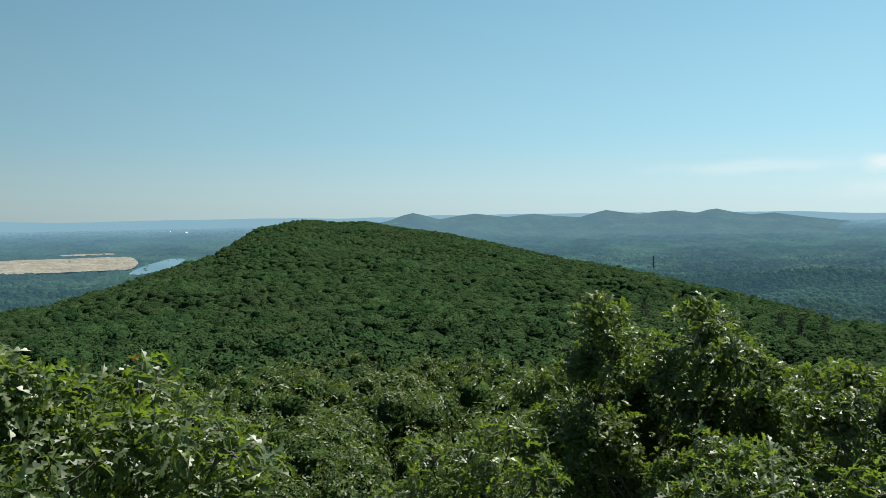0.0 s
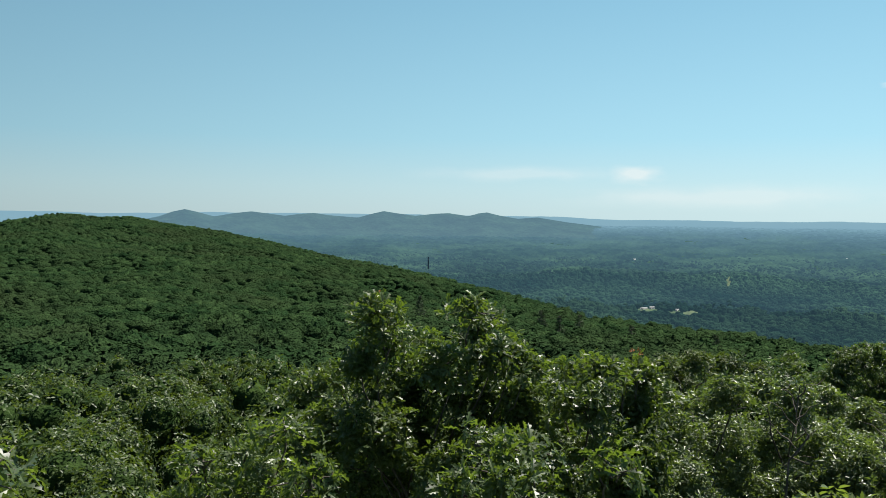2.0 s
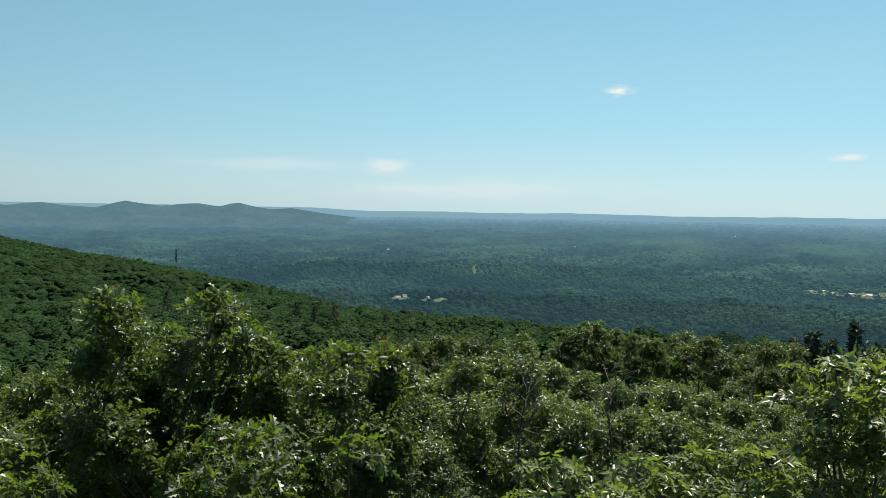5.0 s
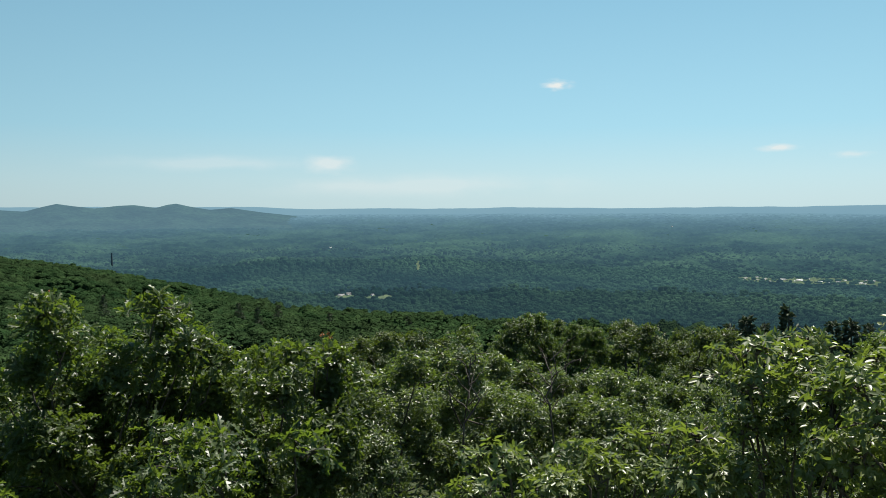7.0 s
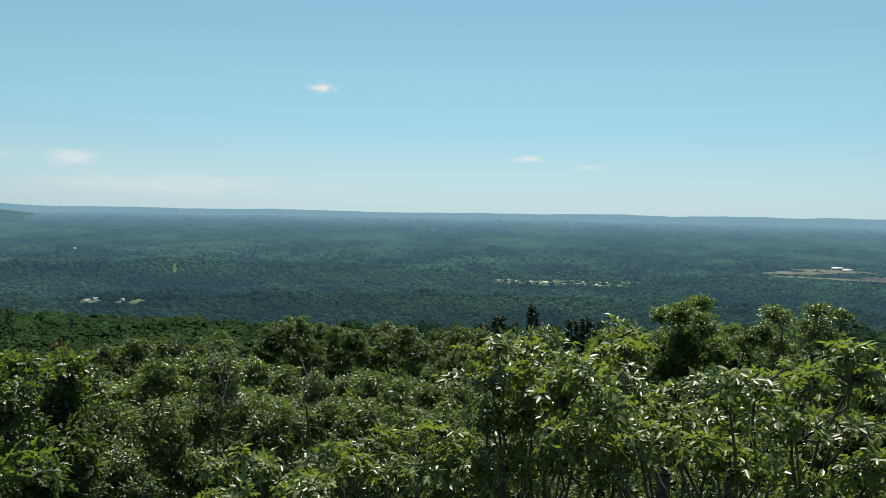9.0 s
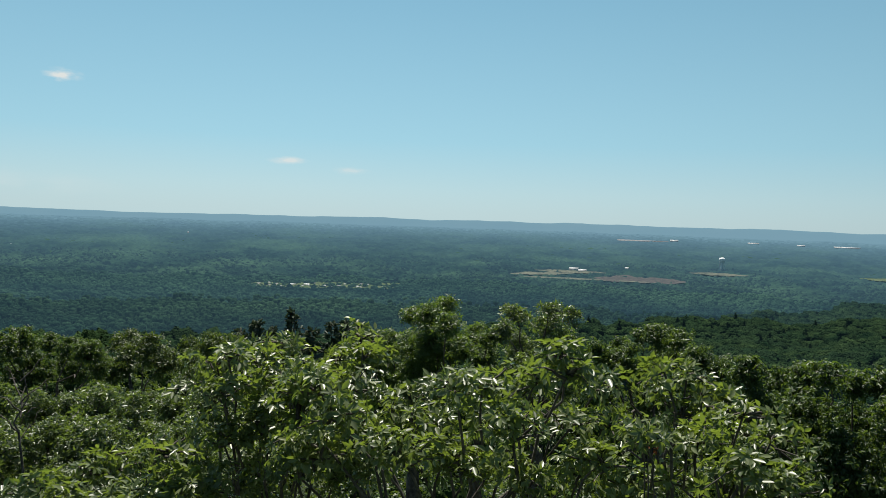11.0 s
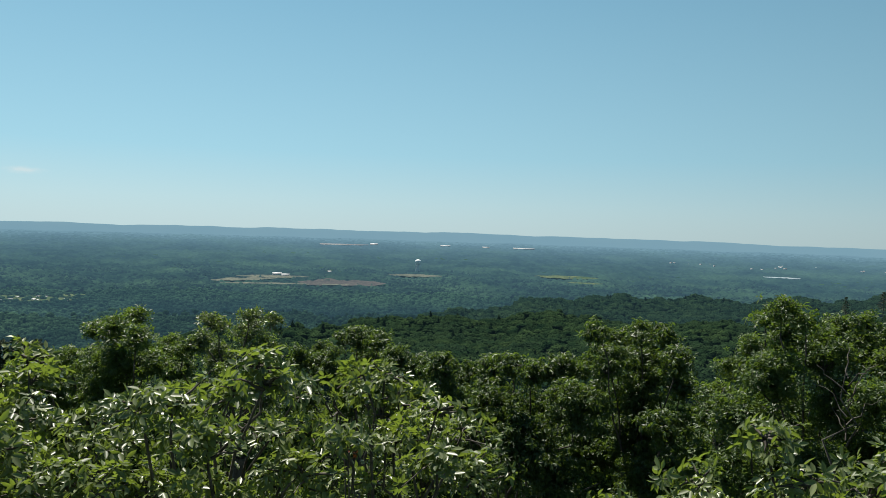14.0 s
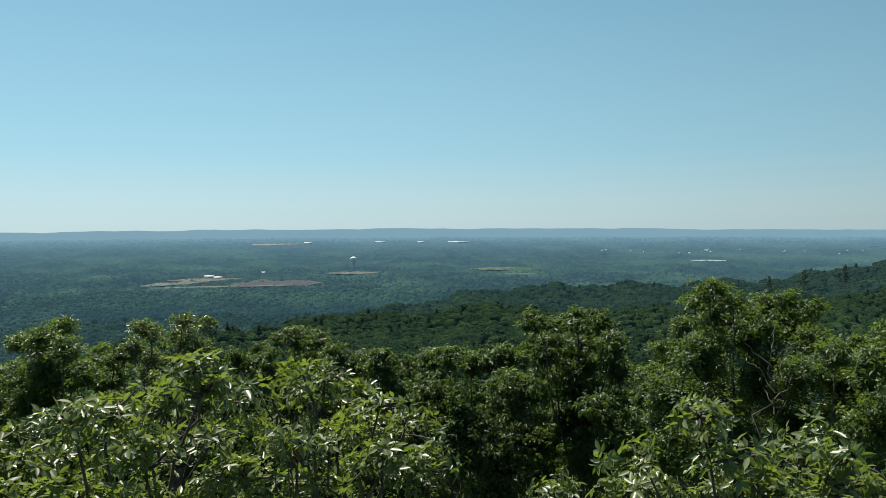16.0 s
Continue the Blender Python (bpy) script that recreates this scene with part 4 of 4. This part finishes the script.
tagged(slope, "close-set leafy tree crowns on the slope below", "woods", kind="stuff")


def conifer(az, el, dist, wide=2.0):
    """A dark pine: a straight trunk, whorls of drooping branches clad in needle sprays."""
    top = toward(az, el) * dist
    height = 13.0
    ob = thing("pine_tree", (top.x, top.y, top.z - height), "dark narrow pine standing above the broadleaf woods", "pine tree", "pines on the slope")
    part("trunk", make_mesh("trunk", *tube([(0, 0, -1), (0, 0, height * 0.6), (0, 0, height - 0.1)], [0.2, 0.12, 0.02], 7), BARK, True), ob)
    at, to, pieces = [], [], []
    for z in np.arange(2.5, height - 0.2, 0.42):
        reach = wide * (1 - z / height) ** 0.75 * rng.uniform(0.6, 1.15) + 0.12
        for k in range(6):
            a = rng.uniform(0, 6.28)
            d = np.array((math.cos(a), math.sin(a), rng.uniform(-0.15, 0.35)))
            pieces.append(tube([(0, 0, z), np.array((0, 0, z)) + d * reach], [0.03, 0.01], 4))
            for u in np.linspace(0.3, 1, 7):
                at.append(np.array((0, 0, z)) + d * reach * u + rng.normal(0, 0.06, 3))
                to.append(d + rng.normal(0, 0.5, 3))
    part("branches", make_mesh("branches", *joined(pieces), BARK, True), ob)["kind"] = "stuff"
    spray = (np.array([(0, 0, 0), (0.22, 0.1, 0.6), (0, 0, 1), (-0.22, -0.1, 0.6), (0, 0.25, 0.55), (0.05, -0.25, 0.5)]), np.array([(0, 1, 2), (0, 2, 3), (0, 4, 2), (0, 2, 5)]))
    part("needles", make_mesh("needles", *scatter(spray, frames(np.array(to)), np.array(at), rng.uniform(0.28, 0.5, len(at))), NEEDLE), ob)["kind"] = "stuff"


for az, el, dist in ((61.0, -6.8, 62), (58.4, -7.6, 64), (59.5, -8.0, 60), (62.3, -8.1, 58), (63.6, -7.7, 66), (64.7, -7.5, 62), (65.8, -7.7, 60), (57.4, -8.2, 66)):
    conifer(az, el, dist, 2.1)
for az, el, dist, wide in ((14.2, -6.0, 260, 3.4), (22.9, -6.9, 250, 3.0), (24.2, -7.25, 215, 2.8), (25.6, -7.15, 250, 3.2),
                           (29.2, -7.75, 235, 3.0), (34.8, -8.15, 205, 2.8), (118.9, -3.45, 480, 3.6), (121.0, -3.0, 500, 4.0), (123.4, -2.6, 500, 3.4)):
    conifer(az, el, dist, wide)

# ---- trees close below the lookout ----

leafy_tree("oak_near", 4.6, "broad oak crown of large lobed glossy leaves, close to the lookout",
           [(-29.0, -10.3, 0.17), (-26.9, -11.4, 0.18), (-25.1, -10.9, 0.15), (-27.5, -13.4, 0.23), (-24.2, -13.7, 0.23), (-21.1, -11.0, 0.13), (-19.2, -12.2, 0.12), (-21.1, -14.2, 0.23), (-17.6, -13.3, 0.12), (-18.2, -15.8, 0.19), (-15.7, -15.3, 0.12), (-14.4, -16.3, 0.08), (-14.9, -17.9, 0.12), (-24.6, -16.8, 0.26), (-21.2, -17.4, 0.26), (-28.3, -16.4, 0.26), (-17.9, -18.5, 0.19), (-31.1, -10.7, 0.23), (-31.3, -14.1, 0.26)])
leafy_tree("oak_near", 6.5, "young oak top with star-shaped sprays of lobed leaves",
           [(-1.2, -16.8, 0.15), (1.7, -16.7, 0.17), (4.7, -15.0, 0.14), (3.3, -18.0, 0.18), (0.4, -19.1, 0.23), (-2.9, -18.9, 0.14), (6.5, -18.7, 0.16), (-4.1, -19.8, 0.14)])
leafy_tree("oak", 8.4, "tall dark oak with two pointed crown tops and glossy leaves",
           [(11.0, -6.7, 0.14), (11.2, -8.1, 0.23), (12.0, -9.5, 0.23), (18.1, -7.0, 0.17), (18.5, -8.5, 0.27), (19.8, -10.3, 0.28), (21.1, -10.3, 0.21), (22.0, -11.1, 0.17), (14.5, -9.9, 0.25), (16.0, -10.7, 0.27), (9.8, -10.6, 0.23), (8.0, -11.6, 0.21), (6.2, -12.8, 0.23), (11.0, -12.7, 0.36), (14.5, -13.0, 0.36), (18.2, -12.8, 0.39), (20.8, -13.4, 0.33), (7.0, -15.1, 0.36), (10.6, -16.2, 0.42), (14.5, -16.0, 0.42), (18.2, -16.1, 0.44), (21.5, -16.2, 0.36), (4.5, -16.5, 0.27), (8.5, -18.9, 0.42), (12.5, -19.1, 0.42), (16.4, -18.8, 0.42), (20.1, -18.7, 0.42)])
leafy_tree("oak", 8.8, "oak with a few reddish new leaves at its top",
           [(23.9, -11.6, 0.21), (25.7, -11.3, 0.22), (27.5, -11.1, 0.22), (29.6, -11.1, 0.22), (23.1, -13.2, 0.25), (26.6, -13.8, 0.37), (29.8, -13.5, 0.31), (31.2, -12.6, 0.22), (23.7, -15.9, 0.37), (27.0, -16.8, 0.4), (30.5, -16.5, 0.37), (24.6, -19.2, 0.37), (28.7, -19.4, 0.37), (31.9, -15.7, 0.25)])
leafy_tree("oak_near", 6.4, "low oak branch with bright upturned leaves",
           [(20.1, -16.0, 0.17), (18.2, -15.6, 0.14), (22.1, -16.3, 0.16), (20.5, -18.2, 0.2), (28.3, -17.6, 0.15), (17.2, -19.0, 0.18), (22.6, -19.4, 0.2)])
leafy_tree("broad", 10, "dense dark oak thicket with glossy small leaves",
           [(32.1, -12.9, 0.25), (34.2, -12.7, 0.25), (35.9, -12.3, 0.27), (32.1, -15.5, 0.42), (35.4, -15.6, 0.46), (32.9, -19.0, 0.49), (37.1, -18.7, 0.42), (30.4, -13.9, 0.25), (30.4, -17.4, 0.35)])
leafy_tree("broad", 10.5, "dense dark oak thicket with bare lower stems",
           [(37.9, -11.6, 0.25), (40.0, -12.0, 0.28), (42.0, -12.1, 0.28), (38.7, -14.8, 0.48), (42.0, -15.3, 0.48), (40.4, -18.8, 0.56), (44.1, -17.8, 0.44)])
leafy_tree("broad", 11, "leafy thicket of glossy broad leaves",
           [(44.1, -12.7, 0.3), (46.1, -13.1, 0.28), (48.1, -13.1, 0.28), (44.1, -15.9, 0.47), (47.3, -15.9, 0.47), (45.3, -19.3, 0.54), (48.6, -18.7, 0.47)])
leafy_tree("broad", 11.4, "thicket of small glossy leaves above dark stems",
           [(50.1, -13.3, 0.29), (52.1, -13.5, 0.27), (54.4, -13.6, 0.27), (56.5, -13.5, 0.27), (50.1, -16.2, 0.48), (53.3, -16.4, 0.48), (56.0, -16.1, 0.44), (51.0, -19.3, 0.48), (54.9, -19.4, 0.48), (58.2, -15.4, 0.4), (58.6, -18.6, 0.48)])
leafy_tree("sunny", 12, "slender leafy sapling top above the thicket",
           [(39.6, -9.4, 0.13), (39.8, -10.4, 0.19), (39.3, -11.6, 0.22)])
leafy_tree("droop", 22, "round chestnut oak crown with drooping narrow leaves",
           [(43.2, -9.2, 0.4), (44.4, -9.0, 0.44), (45.8, -9.2, 0.4), (47.3, -9.4, 0.37), (48.4, -9.7, 0.37), (42.4, -10.2, 0.44), (44.8, -10.8, 0.62), (47.3, -10.7, 0.59), (48.9, -10.6, 0.34), (41.6, -10.9, 0.31)])
leafy_tree("hick", 5.3, "low hickory branches with pale green leaflets",
           [(41.7, -18.4, 0.1), (43.8, -18.7, 0.12), (46.3, -19.8, 0.14), (41.7, -20.6, 0.15), (48.8, -17.7, 0.12), (50.4, -19.2, 0.16), (51.6, -16.8, 0.1), (53.6, -17.0, 0.1), (55.6, -15.7, 0.11), (57.2, -16.0, 0.11), (54.1, -19.3, 0.18), (57.6, -18.5, 0.18), (48.0, -20.7, 0.15)])
leafy_tree("hick", 5.6, "hickory with large bright compound leaves",
           [(63.7, -9.0, 0.09), (64.5, -9.6, 0.08), (62.9, -10.2, 0.11), (60.9, -9.8, 0.09), (59.9, -10.4, 0.1), (62.4, -11.8, 0.15), (60.6, -12.5, 0.14), (64.5, -11.4, 0.15), (66.5, -11.0, 0.13), (67.9, -10.0, 0.11), (68.5, -11.4, 0.13), (63.2, -14.1, 0.19), (65.9, -13.7, 0.19), (60.3, -15.1, 0.16), (59.0, -11.6, 0.08), (68.1, -13.8, 0.19), (62.6, -17.4, 0.23), (66.0, -16.9, 0.23), (59.7, -18.1, 0.2), (68.7, -16.9, 0.2)])
leafy_tree("hick", 6.0, "hickory top with a pointed spray of leaflets",
           [(69.4, -8.5, 0.09), (70.0, -9.9, 0.14), (68.4, -12.0, 0.16), (70.6, -12.1, 0.15)])
leafy_tree("sunny", 12, "slim leafy tree top with ragged outline",
           [(73.3, -6.2, 0.15), (72.2, -6.9, 0.21), (71.0, -7.2, 0.19), (73.7, -7.6, 0.19), (72.8, -9.1, 0.36), (71.2, -9.3, 0.31), (74.5, -9.3, 0.22), (72.4, -11.6, 0.42), (71.0, -11.4, 0.34), (67.2, -9.5, 0.25), (69.2, -9.0, 0.24), (69.4, -10.8, 0.32), (68.2, -11.1, 0.31)])
leafy_tree("sunny", 13, "slender tree top between two taller ones",
           [(75.3, -8.1, 0.2), (76.4, -8.5, 0.18), (75.7, -9.9, 0.33), (74.8, -8.6, 0.15), (75.8, -11.8, 0.37)])
leafy_tree("broad", 13, "tree with two rounded tops of shiny leaves",
           [(78.1, -6.6, 0.22), (77.5, -7.8, 0.2), (80.5, -6.1, 0.16), (81.9, -6.6, 0.17), (80.2, -7.4, 0.29), (78.3, -8.9, 0.35), (81.4, -8.5, 0.28), (79.1, -10.9, 0.37), (81.5, -10.9, 0.37)])
leafy_tree("droop", 14, "broad tree with drooping leaves in layered tops",
           [(87.8, -7.5, 0.25), (86.6, -7.7, 0.2), (89.3, -7.7, 0.2), (85.1, -8.5, 0.22), (83.9, -9.0, 0.22), (88.3, -9.2, 0.38), (85.9, -9.6, 0.38), (90.6, -9.1, 0.28), (92.2, -9.5, 0.28), (84.0, -11.2, 0.4), (87.5, -11.5, 0.44), (90.7, -11.4, 0.44)])
leafy_tree("droop", 12, "thicket of hanging narrow leaves over dark stems",
           [(94.0, -9.5, 0.24), (95.6, -9.8, 0.24), (97.5, -9.5, 0.25), (98.7, -8.9, 0.19), (100.2, -9.6, 0.24), (102.1, -9.1, 0.25), (103.4, -9.2, 0.24), (94.5, -11.8, 0.38), (97.6, -11.9, 0.42), (100.7, -11.7, 0.42), (103.3, -11.5, 0.42), (95.8, -14.5, 0.49), (99.6, -14.6, 0.49), (103.4, -14.3, 0.49), (106.0, -14.1, 0.49), (97.4, -16.9, 0.51), (102.0, -17.0, 0.51)])
leafy_tree("droop", 11, "large dark tree with hanging leaves and visible stems",
           [(104.5, -6.4, 0.17), (105.8, -6.8, 0.22), (107.3, -6.4, 0.22), (108.7, -6.5, 0.23), (105.2, -8.4, 0.31), (107.7, -8.4, 0.35), (109.6, -8.0, 0.22), (109.9, -9.7, 0.26), (107.4, -10.8, 0.39), (105.6, -10.5, 0.35), (109.3, -12.4, 0.31), (107.2, -13.3, 0.43), (108.7, -15.5, 0.47)])
leafy_tree("sunny", 10, "tall full tree with sunlit yellow-green leaves",
           [(116.0, -4.3, 0.18), (115.0, -4.9, 0.12), (117.4, -4.8, 0.13), (116.2, -6.0, 0.28), (114.3, -6.8, 0.2), (119.1, -5.2, 0.2), (120.5, -4.8, 0.16), (118.5, -7.0, 0.35), (120.8, -6.5, 0.27), (122.0, -5.1, 0.13), (122.1, -7.2, 0.2), (115.7, -8.6, 0.35), (113.2, -8.3, 0.21), (112.5, -10.2, 0.23), (111.6, -11.3, 0.2), (114.0, -11.2, 0.32), (116.8, -11.0, 0.39), (119.5, -9.8, 0.35), (121.4, -9.3, 0.28), (111.5, -14.2, 0.25), (113.3, -14.7, 0.35), (115.8, -14.2, 0.39), (118.2, -13.7, 0.35), (120.8, -12.4, 0.28)])
leafy_tree("sunny", 9, "bushy tree of narrow sunlit leaves",
           [(123.4, -7.7, 0.16), (124.9, -7.3, 0.17), (126.0, -7.6, 0.21), (123.1, -9.5, 0.24), (125.2, -9.6, 0.32), (123.4, -11.8, 0.29), (125.5, -12.2, 0.35), (127.5, -6.7, 0.32), (127.5, -10.0, 0.38), (124.1, -14.6, 0.38)])
leafy_tree("hick", 5.2, "hickory spire with pointed sprays of leaflets",
           [(90.6, -9.4, 0.06), (91.9, -9.5, 0.05), (90.3, -10.7, 0.09), (92.9, -10.8, 0.07), (94.4, -11.2, 0.08), (95.9, -11.5, 0.08), (91.8, -12.1, 0.11), (95.6, -13.0, 0.1), (97.5, -12.7, 0.07), (90.0, -13.6, 0.12), (93.0, -13.8, 0.14), (96.1, -14.4, 0.13), (90.9, -16.0, 0.15), (94.7, -16.2, 0.17), (97.6, -15.7, 0.14), (89.0, -16.8, 0.14)])
leafy_tree("hick", 4.8, "wide hickory crown of pale sunlit leaflets",
           [(67.7, -11.3, 0.13), (69.6, -11.8, 0.12), (68.7, -13.4, 0.14), (73.8, -12.3, 0.11), (75.1, -12.0, 0.09), (77.8, -11.4, 0.09), (79.2, -11.1, 0.09), (81.0, -11.4, 0.09), (82.4, -10.7, 0.07), (85.1, -8.9, 0.05), (85.3, -10.0, 0.07), (86.8, -10.7, 0.08), (87.3, -12.8, 0.09), (72.5, -14.0, 0.14), (75.5, -13.8, 0.14), (78.6, -13.5, 0.14), (81.8, -13.6, 0.14), (84.7, -13.2, 0.11), (70.7, -15.8, 0.18), (73.9, -16.0, 0.18), (77.7, -16.2, 0.18), (81.6, -16.3, 0.18), (85.2, -16.0, 0.16), (87.6, -15.4, 0.12), (67.9, -15.6, 0.18)])
leafy_tree("hick", 5.0, "hickory sprays with pointed light green leaflets",
           [(117.1, -11.2, 0.06), (116.4, -11.4, 0.04), (112.7, -14.2, 0.09), (113.5, -15.9, 0.13), (111.4, -16.3, 0.1), (119.1, -13.4, 0.09), (118.5, -14.7, 0.13), (122.5, -12.1, 0.07), (121.9, -13.4, 0.11), (120.7, -15.4, 0.15), (124.1, -14.7, 0.12), (116.9, -15.9, 0.08), (107.6, -16.6, 0.07), (125.8, -14.5, 0.13), (124.3, -13.1, 0.08)])
leafy_tree("wood", 24, "leafy crown of the slope woods behind the thicket",
           [(30.5, -10.6, 0.37), (31.7, -10.3, 0.41), (33.7, -10.1, 0.44), (35.6, -10.2, 0.44), (37.6, -10.6, 0.37), (32.5, -11.4, 0.64), (35.8, -11.6, 0.64), (30.9, -12.0, 0.51), (38.3, -11.9, 0.51)])
leafy_tree("wood", 26, "round-headed leafy crown on the slope below",
           [(49.8, -9.2, 0.37), (50.5, -8.9, 0.4), (51.9, -9.5, 0.44), (50.7, -10.2, 0.59), (52.7, -10.5, 0.55), (49.6, -10.9, 0.55)])
leafy_tree("wood", 27, "broad leafy crown beside the pines",
           [(54.4, -9.6, 0.42), (55.9, -9.3, 0.46), (57.3, -9.4, 0.42), (54.9, -10.5, 0.61), (57.0, -10.6, 0.65), (55.7, -11.5, 0.65)])


def red_sprigs(az, el, dist, n, spread, label, size=0.032):
    """A few reddish young leaves at the end of a twig."""
    at = np.array([toward(az + rng.normal(0, spread), el + rng.normal(0, spread * 0.6)) * (dist + rng.normal(0, 0.1)) for _ in range(n)])
    ob = thing("twig", at.mean(0), label, "twig", "twigs with young leaves")
    q = at - at.mean(0)
    part("stem", make_mesh("stem", *joined([tube(bent((0, 0, -0.5), p, 5, 0.1), np.linspace(0.006, 0.002, 5), 4) for p in q]), BARK, True), ob)
    part("leaves", make_mesh("leaves", *scatter(SPRIGS["oak"][2], frames(rng.normal(0, 0.4, (n, 3)) + (0, 0, 1)), q, size), RED), ob)


red_sprigs(29.6, -9.6, 8.6, 4, 0.35, "oak twig tip with rusty orange young leaves")
red_sprigs(28.9, -11.1, 8.5, 3, 0.25, "oak twig with orange-red young leaves")
red_sprigs(11.2, -5.85, 8.2, 2, 0.15, "oak top shoot with brownish young leaves")
red_sprigs(-21.3, -9.3, 4.6, 1, 0.25, "pinkish young shoot at an oak's top", 0.03)
red_sprigs(66.8, -12.1, 5.2, 3, 0.5, "dry reddish leaves hanging in a hickory", 0.03)
red_sprigs(90.7, -14.4, 4.8, 3, 0.5, "dry red-brown leaves inside a hickory crown", 0.03)


def bare_branch(az, el, dist, size, label):
    ob = thing("bare_branch", toward(az, el - 2.5) * dist, label, "branch", "bare branches")
    part("stem", make_mesh("stem", *tube(bent((0, 0, -0.8), (0.05, 0, size), 7, 0.15), np.linspace(0.016, 0.005, 7), 5), BARK, True), ob)
    for k in range(9):
        z = size * (0.25 + 0.08 * k)
        a = k * 2.3
        side = tube(bent((0.02, 0, z), (math.cos(a) * size * 0.32, math.sin(a) * size * 0.32, z + size * 0.28), 6, 0.2), np.linspace(0.008, 0.0025, 6), 4)
        part("twig", make_mesh("twig", *side, BARK, True), ob)


bare_branch(120.0, -10.7, 9.0, 0.9, "grey bare twigs standing among leaves")
bare_branch(112.6, -12.5, 10.0, 0.8, "grey bare twigs standing among leaves")
bare_branch(46.0, -14.0, 8.9, 0.9, "thin bare stems in front of a thicket")
bare_branch(40.0, -14.5, 8.9, 0.9, "thin bare stems in front of a thicket")
